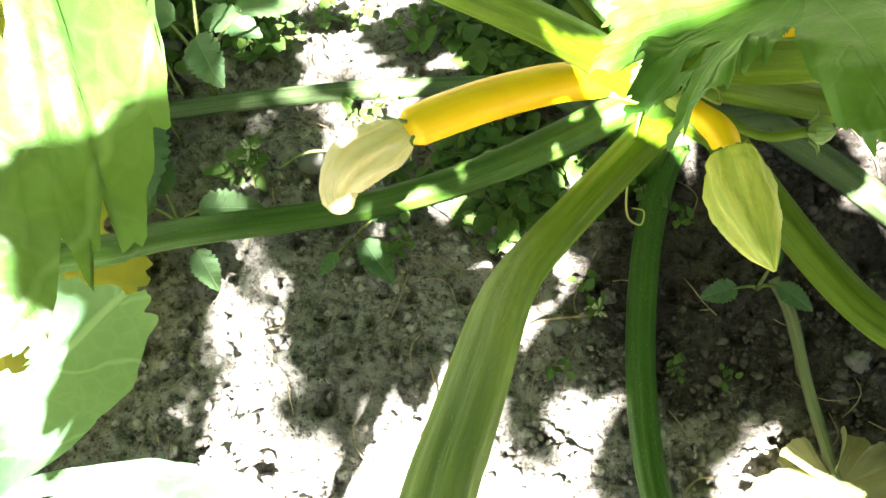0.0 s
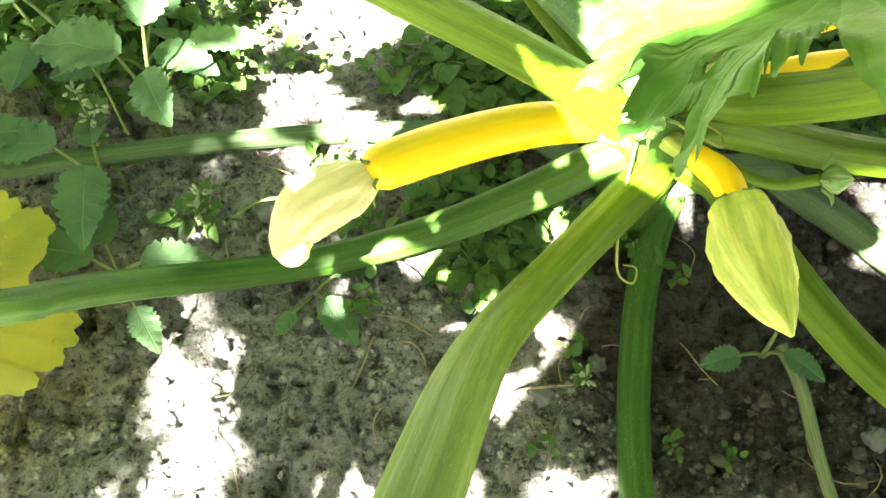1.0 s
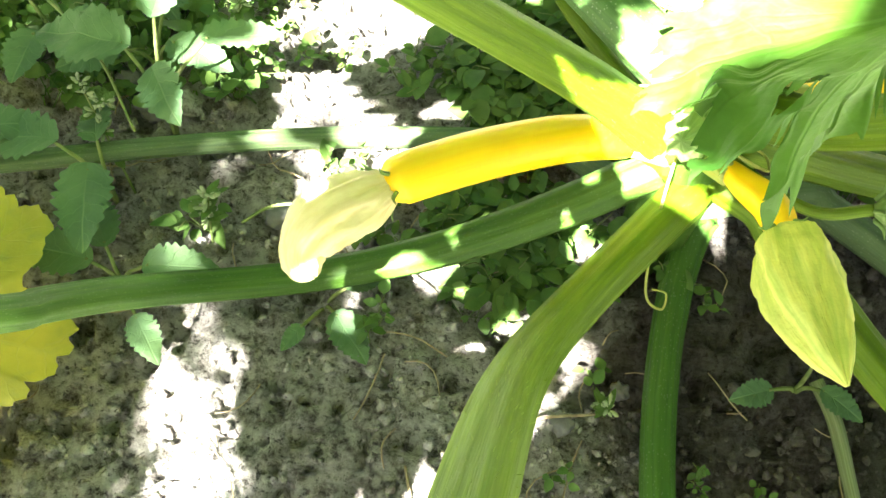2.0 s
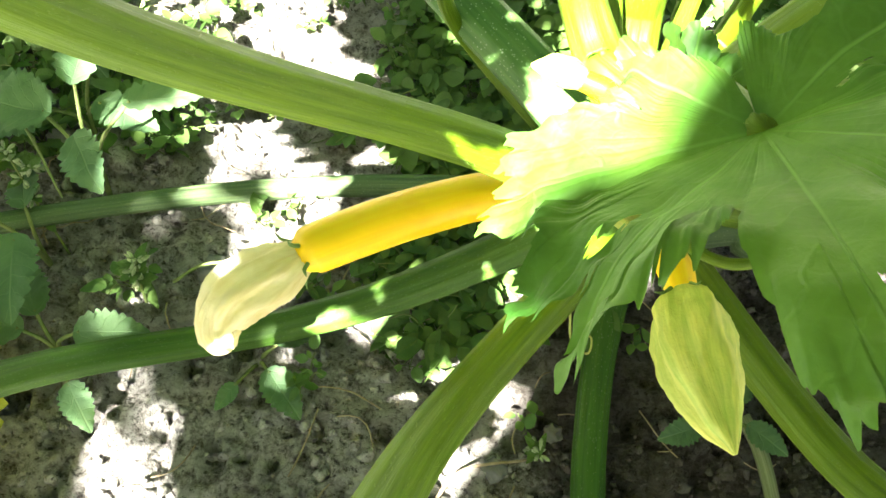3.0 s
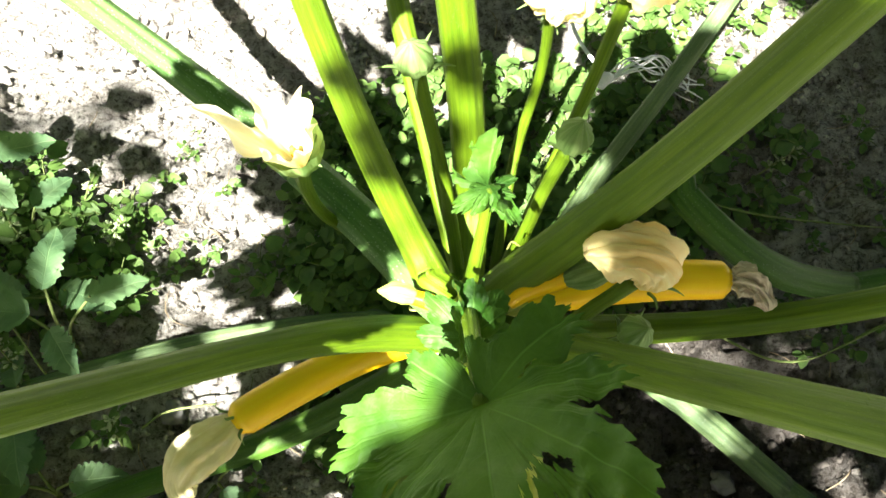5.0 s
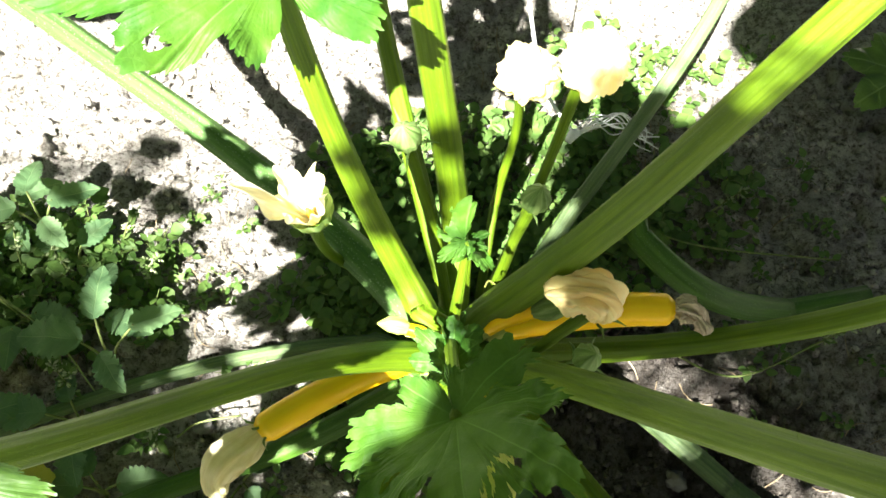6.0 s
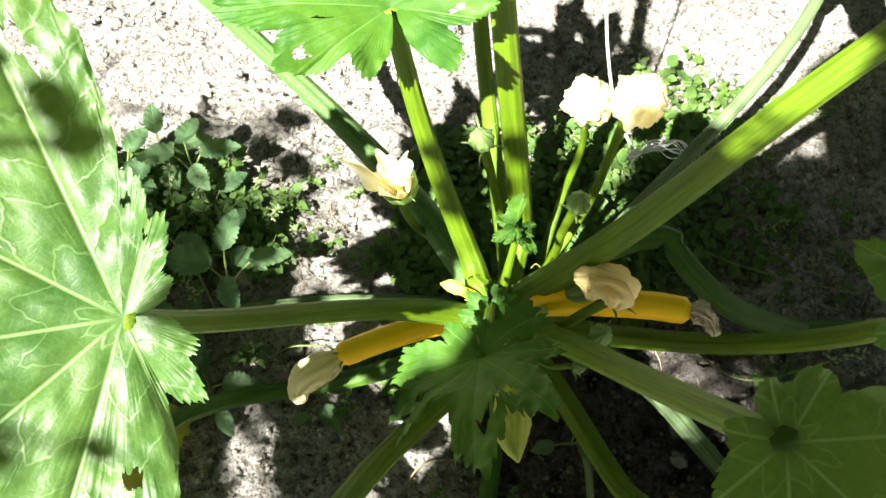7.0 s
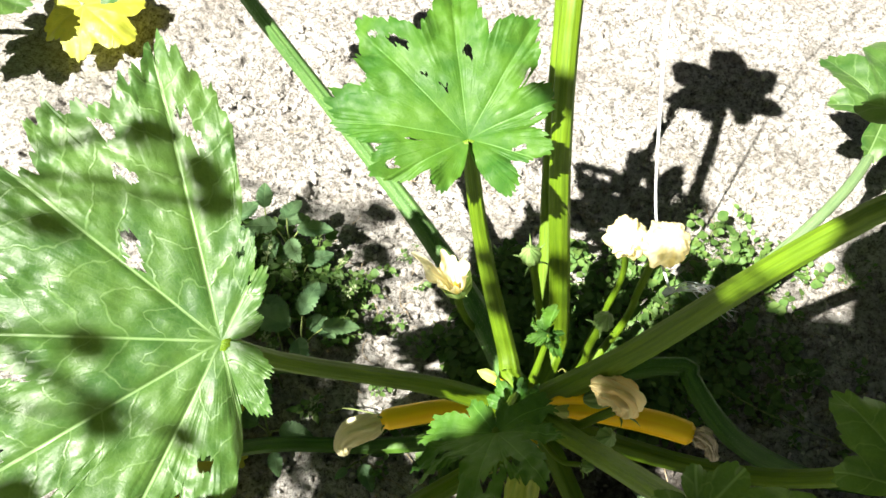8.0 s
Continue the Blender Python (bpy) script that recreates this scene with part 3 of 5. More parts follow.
blade("leaf_blade", l14[-1], (-0.30, 0.80, 0.42), (0.05, -0.55, 1.0), 0.195, BLADE_YOUNG, p14, "bright green lobed leaf with sharp teeth and eaten holes", cup=0.55, droop=0.45, ruffle=0.08, seed=5, depth=0.62, teeth=92, rings=38,
      around=700, holes=10, bite=0.075, frill=0.022, floor=0.34, lobes=LOBES_SIDE, veins=(0, 38, -38, 76, -76, 115, -118))
LOBES_TRIM = ((0, 1.0), (50, 0.95), (-50, 0.95), (98, 0.46), (-98, 0.46), (146, 0.25), (-146, 0.25))
blade("leaf_blade", l8[-1], (0.74, -0.66, -0.1), (0.0, 0.0, 1.0), 0.135, BLADE, p8, "broad dark green leaf", cup=0.2, droop=0.4, seed=7, teeth=50, rings=30, around=320, lobes=LOBES_TRIM)
blade("leaf_blade", l12[-1], (0.6, 0.5, 0.05), (0.0, -0.2, 1.0), 0.20, BLADE, p12, "broad sunlit green leaf", cup=0.3, droop=0.4, seed=9, rings=26, around=260)
# stalk ends and blades of p2, p4, p5, p6: unseen, placed for their shade
blade("leaf_blade", l2[-1], (-1.0, 0.1, 0.0), (0.0, 0.0, 1.0), 0.20, BLADE, p2, "unseen green leaf placed to shade the soil", cup=0.2, droop=0.4, seed=11, rings=22, around=220)
blade("leaf_blade", l5[-1], (0.25, 0.95, 0.0), (0.0, 0.0, 1.0), 0.21, BLADE, p5, "broad shaded green leaf", cup=0.1, droop=0.2, seed=25, rings=22, around=240, lobes=LOBES_TRIM)
blade("leaf_blade", l9[-1], (0.7, 0.45, 0.05), (-0.1, -0.1, 1.0), 0.19, BLADE, p9, "broad shaded green leaf", cup=0.25, droop=0.4, seed=13, rings=24, around=240)
blade("leaf_blade", l4[-1], (0.25, -0.95, 0.05), (0.0, 0.0, 1.0), 0.24, BLADE, p4, "large green leaf", cup=0.25, droop=0.4, seed=15, rings=22, around=220)
blade("leaf_blade", l6[-1], (0.60, 0.75, 0.0), (0.0, 0.0, 1.0), 0.26, BLADE, p6, "large green leaf", cup=0.25, droop=0.4, seed=17, rings=22, around=220)
blade("leaf_blade", l11[-1], (0.9, 0.1, 0.1), (-0.1, 0.0, 1.0), 0.27, BLADE, p11, "large green leaf", cup=0.25, droop=0.4, seed=19, rings=22, around=220)
blade("leaf_blade", l13[-1], (-0.1, 0.95, 0.1), (0.0, -0.1, 1.0), 0.17, BLADE, p13, "large green leaf", cup=0.25, droop=0.4, seed=21, rings=22, around=220)
blade("leaf_blade", l15[-1], (-0.9, 0.2, 0.1), (0.1, 0.0, 1.0), 0.26, BLADE, p15, "large green leaf", cup=0.25, droop=0.4, seed=23, rings=22, around=220)

# the young leaf over the heart of the plant, on its own slender stalk
LOBES_YOUNG = ((2, 1.32), (-38, 1.04), (-60, 0.92), (-97, 0.88), (37, 1.10), (74, 0.78), (110, 0.70), (-134, 0.48), (152, 0.26))
pa, la = stalk(((0.234, 0.462, 0.290), (0.232, 0.440, 0.340), (0.229, 0.405, 0.400), (0.223, 0.322, 0.458)), (0.0085, 0.0065, 0.0055, 0.005), STALK,
               label="slender young leaf stalk", seed=31, bristles=250)
blade("leaf_blade", la[-1], (-0.08, -0.77, 0.60), (-0.40, 0.62, 0.70), 0.125, BLADE_YOUNG, pa, "young ruffled leaf with toothed lobes", cup=0.06, droop=0.22, ruffle=0.05, fold=0.06, crumple=0.10, seed=33,
      veins=(0, -44, -97, 38, 76, 112, -136), depth=0.70, teeth=82, rings=44, around=1000, holes=5, lobes=LOBES_YOUNG, bite=0.13, frill=0.036, floor=0.26, rear=0.85, notch=16.0, width=25.0, groove=0.003)
# half-open leaves
pb, lb = stalk(((0.236, 0.462, 0.285), (0.233, 0.440, 0.310), (0.230, 0.420, 0.340), (0.229, 0.404, 0.358)), (0.006, 0.005, 0.004), STALK, seed=32, bristles=60)
for k, (tip, up) in enumerate((((-0.12, 0.85, 0.52), (0.75, -0.55, 0.45)), ((0.24, 0.80, 0.50), (-0.6, -0.45, 0.70)))):
    blade("leaf_blade", lb[-1], tip, up, 0.046, BLADE_YOUNG, pb, "pale folded young leaf", cup=0.1, droop=0.1, ruffle=0.12, fold=0.5, seed=35 + k, teeth=34, rings=22, around=360, bite=0.07, frill=0.03)
pc, lc = stalk(((0.240, 0.476, 0.280), (0.248, 0.490, 0.330), (0.254, 0.500, 0.370), (0.256, 0.506, 0.392)), (0.006, 0.0045, 0.0035), STALK, seed=36, bristles=60)
LOBES_FRILL = ((0, 1.25), (34, 0.62), (-34, 0.62), (74, 0.72), (-74, 0.72), (128, 0.45), (-128, 0.45))
blade("leaf_blade", lc[-1], (0.45, -0.55, -0.35), (0.1, -0.5, 0.85), 0.036, BLADE_YOUNG, pc, "small ruffled young leaf", cup=0.2, droop=0.5, ruffle=0.25, seed=37, depth=0.7, teeth=34, rings=20, around=420, bite=0.16, frill=0.06, lobes=LOBES_FRILL)
blade("leaf_blade", lc[-1], (-0.05, 0.25, 1.0), (-0.75, -0.6, 0.2), 0.048, BLADE_YOUNG, pc, "narrow frilled young leaf", cup=0.1, droop=0.2, ruffle=0.25, fold=0.5, seed=38, depth=0.75, teeth=40, rings=20, around=420, bite=0.16, frill=0.06, lobes=LOBES_FRILL)
blade("leaf_blade", lc[-1], (-0.75, -0.45, 0.05), (-0.1, -0.6, 0.8), 0.030, BLADE_YOUNG, pc, "small ruffled young leaf", cup=0.2, droop=0.5, ruffle=0.25, seed=39, depth=0.7, teeth=34, rings=18, around=380, bite=0.16, frill=0.06, lobes=LOBES_FRILL)


# small scale leaves and stubs round the crown
rc = random.Random(19)
for k in range(9):
    th = k * 2.4
    o = Vector((math.cos(th), math.sin(th), 0))
    b = Vector((0.236, 0.478, 0.175 + 0.011 * k)) + o * (0.019 - 0.0012 * k)
    ovate("crown_leaf", b, (o.x * 0.6, o.y * 0.6, 0.8), (o.x, o.y, 0.3), rc.uniform(0.022, 0.038), rc.uniform(0.010, 0.016), BLADE_YOUNG, PLANT, droop=rc.uniform(-0.3, 0.4), seed=k, teeth=9, tooth=0.25)

# fruit and blossoms
def fruit(points, radii, label, stem_points, stem_radii):
    line = smooth_line(points, 40)
    ob = tube("fruit", line, radii, FRUIT, PLANT, label, lambda th, w: 1 + 0.018 * math.cos(5 * th), 40)
    tube("fruit_stalk", smooth_line(stem_points, 14), stem_radii, STALK_PALE, ob, "pale ridged fruit stalk", ribs(5, 0.22), 30)
    return ob


f1 = fruit([(0.190, 0.490, 0.148), (0.150, 0.478, 0.162), (0.095, 0.453, 0.174), (0.045, 0.427, 0.180), (0.028, 0.417, 0.179)],
           (0.0132, 0.0158, 0.0166, 0.0170, 0.0172, 0.0170, 0.0163, 0.0108), "smooth bright yellow zucchini with its wilted blossom",
           [(0.228, 0.486, 0.150), (0.205, 0.492, 0.146), (0.187, 0.493, 0.146)], (0.017, 0.0145, 0.0120))
b1 = bag("blossom", smooth_line([(0.030, 0.418, 0.179), (0.012, 0.406, 0.176), (-0.010, 0.392, 0.172), (-0.021, 0.378, 0.162), (-0.019, 0.369, 0.155), (-0.014, 0.364, 0.150)], 34),
         (0.0105, 0.0175, 0.0205, 0.0205, 0.0180, 0.0135, 0.0120, 0.0105, 0.004), PETAL_CREAM, f1, "wilted cream-yellow blossom", 9, 0.13, 0.3, 2, 0.20)
sepals((0.029, 0.418, 0.180), (-0.8, -0.5, 0), 0.011, 0.016, f1, BUD, 5, 4)

f3 = fruit([(0.252, 0.450, 0.176), (0.258, 0.430, 0.188), (0.261, 0.402, 0.211), (0.260, 0.371, 0.228)], (0.0075, 0.0095, 0.0110, 0.0110, 0.0085),
           "small yellow zucchini bent under its closed blossom", [(0.240, 0.470, 0.165), (0.244, 0.458, 0.172), (0.251, 0.445, 0.178)], (0.009, 0.0085, 0.0075))
bag("blossom", smooth_line([(0.260, 0.372, 0.228), (0.259, 0.348, 0.238), (0.259, 0.318, 0.248), (0.263, 0.292, 0.254), (0.268, 0.272, 0.256)], 36),
    (0.0095, 0.0200, 0.0225, 0.0220, 0.0190, 0.0140, 0.0085, 0.0014), PETAL_GREEN, f3, "closed pointed yellow-green blossom", 5, 0.12, 0.5, 5, 0.14)
sepals((0.260, 0.371, 0.230), (0, -1, 0.2), 0.010, 0.013, f3, BUD, 5, 6)

f2 = fruit([(0.300, 0.500, 0.190), (0.360, 0.506, 0.196), (0.430, 0.503, 0.204), (0.472, 0.497, 0.208), (0.486, 0.495, 0.209)],
           (0.0125, 0.0165, 0.0182, 0.0188, 0.0186, 0.0175, 0.0105), "bright yellow zucchini with a shrivelled blossom end",
           [(0.250, 0.484, 0.185), (0.280, 0.496, 0.188), (0.302, 0.500, 0.190)], (0.015, 0.013, 0.0125))
bag("blossom", smooth_line([(0.486, 0.495, 0.210), (0.497, 0.491, 0.212), (0.508, 0.485, 0.209), (0.515, 0.475, 0.203), (0.517, 0.466, 0.197)], 40),
    (0.0095, 0.0125, 0.0125, 0.0100, 0.0065, 0.0078, 0.003), PETAL_DRY, f2, "dried papery pale brown blossom", 11, 0.20, 0.9, 7, 0.62, 110)

f4 = fruit([(0.276, 0.476, 0.252), (0.292, 0.478, 0.268), (0.312, 0.478, 0.280), (0.322, 0.477, 0.284)], (0.0070, 0.0085, 0.0090, 0.0075),
           "tiny yellow zucchini with a green bud", [(0.246, 0.474, 0.235), (0.262, 0.475, 0.243), (0.277, 0.476, 0.252)], (0.008, 0.007, 0.007))
bag("flower_bud", smooth_line([(0.321, 0.477, 0.284), (0.334, 0.476, 0.292), (0.348, 0.474, 0.302), (0.362, 0.471, 0.312)], 22), (0.007, 0.0125, 0.0130, 0.0095, 0.0015), BUD, f4,
    "ribbed green bud", 10, 0.07, 0.4, 9, 0.06)

f5 = fruit([(0.216, 0.455, 0.302), (0.206, 0.458, 0.307), (0.194, 0.462, 0.310)], (0.0050, 0.0068, 0.0060), "tiny yellow zucchini with a pale bud", [(0.236, 0.462, 0.285), (0.225, 0.455, 0.296), (0.217, 0.455, 0.302)], (0.006, 0.005, 0.005))
bag("flower_bud", smooth_line([(0.195, 0.462, 0.310), (0.182, 0.466, 0.313), (0.166, 0.470, 0.312)], 16), (0.006, 0.0085, 0.0075, 0.001), PETAL_GREEN, f5, "pale striped bud", 8, 0.08, 0.3, 11, 0.06)


def blossom_stem(points, radii):
    return tube("flower_stem", smooth_line(points, 30), radii, STALK, PLANT, "round green flower stem", ribs(6, 0.07), 18)


# wilted peach blossom on its stem
s3 = blossom_stem([(0.262, 0.470, 0.200), (0.312, 0.448, 0.250), (0.342, 0.446, 0.300), (0.364, 0.448, 0.332)], (0.007, 0.0065, 0.006, 0.0065))
bag("blossom", smooth_line([(0.366, 0.447, 0.332), (0.376, 0.448, 0.350), (0.368, 0.452, 0.366), (0.350, 0.457, 0.368), (0.335, 0.463, 0.360), (0.326, 0.467, 0.350)], 44),
    (0.0070, 0.0155, 0.0190, 0.0200, 0.0190, 0.0165, 0.0115, 0.003), PETAL_PEACH, s3, "wilted folded peach-yellow blossom", 9, 0.20, 1.1, 13, 0.5, 120)
sepals((0.372, 0.447, 0.336), (0.3, 0, 1), 0.012, 0.018, s3, BUD, 5, 14)

# open male blossom
s4 = blossom_stem([(0.210, 0.560, 0.110), (0.150, 0.604, 0.155), (0.120, 0.598, 0.220), (0.114, 0.572, 0.310), (0.117, 0.556, 0.372)], (0.007, 0.0062, 0.0058, 0.0058, 0.007))


def open_blossom(at, axis, length, width, material, parent, label, seed):
    """A five-lobed trumpet with pointed petals and a stamen."""
    at, z = Vector(at), Vector(axis).normalized()
    a = z.orthogonal().normalized()
    b = z.cross(a)
    verts, uvs, faces = [], [], []
    n, m = 100, 18
    for k in range(n):
        th = 2 * math.pi * k / n
        lobe = abs(math.cos(2.5 * th)) ** 0.8
        for i in range(m + 1):
            u = i / m
            reach = u * (0.55 + 0.24 * lobe ** 1.6 + (0.42 * lobe ** 1.3 if 2.2 < th < 3.3 else 0.0))
            r = width * (0.16 + 0.60 * math.sin(min(1.0, reach * 1.3) * math.pi / 2) + 0.42 * max(0, reach - 0.55) / 0.45)
            r *= 1 + 0.10 * math.cos(10 * th + seed) * (1 - u) + 0.10 * noise.noise(Vector((math.cos(th) * 2, math.sin(th) * 2, u * 3 + seed)))
            r *= 1 + 0.16 * u ** 3 * math.sin(11 * th + 2 * seed) + 0.10 * u * noise.noise(Vector((math.cos(th) * 5, math.sin(th) * 5, u * 4)))
            drop = 0.05 * u ** 2 * math.sin(7 * th + seed)
            verts.append(tuple(at + (a * math.cos(th) + b * math.sin(th)) * r + z * length * (reach + drop)))
            uvs.append((k / n, u * length))
    w = m + 1
    for k in range(n):
        k2 = (k + 1) % n
        for i in range(m):
            faces.append((k * w + i, k2 * w + i, k2 * w + i + 1, k * w + i + 1))
    ob = mesh_from("blossom", verts, faces, uvs, material, parent, label)
    tube("stamen", smooth_line([at, at + z * length * 0.15, at + z * length * 0.3], 8), (0.003, 0.0035, 0.002), STAMEN, ob, "orange stamen", around=10)
    return ob


open_blossom((0.117, 0.556, 0.372), (-0.12, -0.16, 1.0), 0.094, 0.029, PETAL_PALE, s4, "open pale yellow blossom with pointed petals", 3)
tube("calyx", smooth_line([(0.117, 0.556, 0.366), (0.1165, 0.555, 0.385), (0.114, 0.552, 0.408)], 14), (0.007, 0.0165, 0.0215, 0.0235), BUD, s4, "ribbed green calyx", ribs(10, 0.09), 50, close=False)
sepals((0.116, 0.555, 0.385), (0, 0, 1), 0.016, 0.020, s4, BUD, 5, 16, 0.5)

# buds on stems
def bud_on_stem(points, radii, length, width, material, label, seed, spiky=0.016):
    st = blossom_stem(points, radii)
    end, way = Vector(points[-1]), (Vector(points[-1]) - Vector(points[-2])).normalized()
    bag("flower_bud", smooth_line([end, end + way * length * 0.35, end + way * length * 0.7, end + way * length], 22), (width * 0.35, width * 0.95, width, width * 0.62, width * 0.08), material, st, label, 10, 0.07, 0.4, seed, 0.08)
    sepals(end + way * length * 0.12, way, width * 0.7, spiky, st, BUD, 5, seed)
    return st


bud_on_stem([(0.270, 0.530, 0.110), (0.308, 0.566, 0.215), (0.312, 0.552, 0.300), (0.322, 0.543, 0.378)], (0.007, 0.0062, 0.0056, 0.006), 0.042, 0.0135, BUD, "closed ribbed green bud", 21, 0.014)
bud_on_stem([(0.245, 0.520, 0.150), (0.236, 0.600, 0.230), (0.222, 0.612, 0.330), (0.212, 0.602, 0.415)], (0.0065, 0.006, 0.0055, 0.006), 0.036, 0.0145, BUD, "pale closed bud with long sepals", 22, 0.026)
bud_on_stem([(0.262, 0.478, 0.200), (0.310, 0.435, 0.245), (0.345, 0.414, 0.292), (0.352, 0.410, 0.312)], (0.006, 0.0052, 0.005, 0.005), 0.032, 0.0135, BUD, "closed green bud", 23, 0.016)
bud_on_stem([(0.236, 0.470, 0.190), (0.222, 0.448, 0.225), (0.208, 0.428, 0.243)], (0.006, 0.005, 0.005), 0.028, 0.0140, BUD, "small crumpled green bud", 24, 0.012)
bud_on_stem([(0.250, 0.475, 0.160), (0.300, 0.425, 0.175), (0.335, 0.418, 0.190)], (0.005, 0.004, 0.004), 0.020, 0.0095, BUD, "small green bud", 25, 0.012)

# two tall wilted yellow blossoms
for pts, rad, top, seed in (([(0.290, 0.600, 0.060), (0.322, 0.700, 0.130), (0.343, 0.722, 0.245), (0.334, 0.690, 0.385)], (0.006, 0.0056, 0.005, 0.0055), (0.336, 0.650, 0.450), 41),
                            ([(0.280, 0.560, 0.080), (0.355, 0.655, 0.200), (0.366, 0.640, 0.330), (0.376, 0.632, 0.450)], (0.007, 0.0062, 0.0056, 0.006), (0.390, 0.612, 0.520), 42)):
    st = blossom_stem(pts, rad)
    e, t = Vector(pts[-1]), Vector(top)
    bag("blossom", smooth_line([e, e.lerp(t, 0.35), e.lerp(t, 0.75), t], 30), (0.006, 0.0215, 0.0275, 0.0280, 0.0240, 0.0150, 0.004), PETAL_PALE, st, "closed balloon-like pale yellow blossom", 7, 0.05, 1.4, seed, 0.34, 80)
    sepals(e.lerp(t, 0.1), t - e, 0.012, 0.024, st, BUD, 5, seed)

# tendrils
def tendril(points, r=0.0011):
    return tube("tendril", smooth_line(points, 60), (r, r, r * 0.7), STALK_PALE, PLANT, "thin curled pale tendril", around=8)


tendril([(0.240, 0.480, 0.160), (0.222, 0.470, 0.175), (0.214, 0.440, 0.140), (0.218, 0.425, 0.080), (0.224, 0.415, 0.050), (0.236, 0.410, 0.045), (0.238, 0.420, 0.052), (0.228, 0.424, 0.050)])
tendril([(0.246, 0.472, 0.190), (0.236, 0.452, 0.205), (0.250, 0.440, 0.205), (0.268, 0.438, 0.196), (0.270, 0.452, 0.192), (0.260, 0.456, 0.196)])
tendril([(0.262, 0.480, 0.250), (0.280, 0.492, 0.270), (0.290, 0.508, 0.278), (0.282, 0.516, 0.284), (0.276, 0.508, 0.288)])
tendril([(0.218, 0.500, 0.150), (0.196, 0.515, 0.170), (0.192, 0.505, 0.190), (0.204, 0.500, 0.195)])
tendril([(0.214, 0.425, 0.080), (0.190, 0.425, 0.040), (0.165, 0.420, 0.018)])
settle(PLANT)

# ---- other leaves: a bluish leaf of a neighbour, yellow leaves on the soil, a withered leaf ----
def lone_leaf(name, label, base, tip, up, size, material, foot, radii, stalk_material, **how):
    root = base_of(name, foot[0], label, "leaf")
    st = tube("petiole", smooth_line([*foot, base], 24), radii, stalk_material, root, shape=ribs(7, 0.08), around=18)
    blade("leaf_blade", base, tip, up, size, material, st, **how)
    settle(root)
    return root


lone_leaf("squash_leaf", "large bluish-green leaf of a neighbouring plant, glaring in the sun", (-0.119, 0.061, 0.470), (0.95, 0.12, 0.05), (0.0, -0.1, 1.0), 0.138, BLADE_BLUE,
          [(-0.20, -0.30, -0.01), (-0.17, -0.12, 0.26)], (0.011, 0.009, 0.006), STALK, cup=0.12, droop=0.25, ruffle=0.06, seed=51, depth=0.60, rings=36, around=460, holes=6, bite=0.06, floor=0.42)
# out of view: added only for its shadow on the soil at left
lone_leaf("squash_leaf", "unseen green leaf added at the bed's near edge to shade the soil", (-0.44, -0.09, 0.50), (0.80, 0.60, 0.05), (0.0, -0.1, 1.0), 0.145, BLADE,
          [(-0.56, -0.22, -0.01), (-0.51, -0.16, 0.28)], (0.010, 0.008, 0.006), STALK, cup=0.12, droop=0.25, seed=58, depth=0.36, rings=22, around=240)
lone_leaf("yellow_leaf", "bright yellow-green leaf with ragged edge lying low", (-0.325, 0.345, 0.085), (1.0, -0.12, -0.05), (0.0, -0.15, 1.0), 0.145, BLADE_YELLOW,
          [(-0.47, 0.40, -0.01), (-0.40, 0.37, 0.05)], (0.006, 0.005, 0.004), STALK_DRY, cup=0.08, droop=0.2, ruffle=0.08, seed=56, depth=0.25, teeth=44, rings=26, around=260)
lone_leaf("yellow_leaf", "olive-yellow ageing leaf near the soil", (-0.40, 0.585, 0.10), (0.9, 0.1, -0.1), (0.0, -0.2, 1.0), 0.085, BLADE_YELLOW,
          [(-0.52, 0.56, -0.01), (-0.46, 0.57, 0.07)], (0.005, 0.004, 0.0035), STALK_DRY, cup=0.1, droop=0.3, seed=52, depth=0.3, rings=20, around=200)
lone_leaf("yellow_leaf", "bright yellow ageing leaf on sunlit soil", (-0.95, 1.27, 0.10), (0.6, -0.3, -0.1), (0.1, -0.3, 1.0), 0.15, BLADE_YELLOW,
          [(-1.15, 1.40, -0.01), (-1.05, 1.34, 0.06)], (0.008, 0.006, 0.005), STALK_DRY, cup=0.1, droop=0.3, seed=53, depth=0.3, rings=20, around=200)
lone_leaf("squash_leaf", "green leaf of a neighbouring plant", (-1.16, 1.12, 0.22), (0.8, 0.1, 0.0), (0.1, -0.2, 1.0), 0.20, BLADE,
          [(-1.45, 1.15, -0.01), (-1.32, 1.14, 0.14)], (0.011, 0.009, 0.007), STALK, cup=0.15, droop=0.3, seed=54, rings=22, around=220)
lone_leaf("withered_leaf", "withered yellow-grey leaf on a dry stalk along the soil", (0.386, 0.185, 0.022), (0.25, -0.9, 0.0), (0.0, 0.1, 1.0), 0.10, BLADE_DRY,
          [(0.360, 0.372, 0.016), (0.372, 0.340, 0.012), (0.378, 0.270, 0.012)], (0.0055, 0.0058, 0.005, 0.0045), STALK_DRY, cup=0.15, droop=0.1, ruffle=0.2, seed=55, depth=0.5, rings=20, around=220)

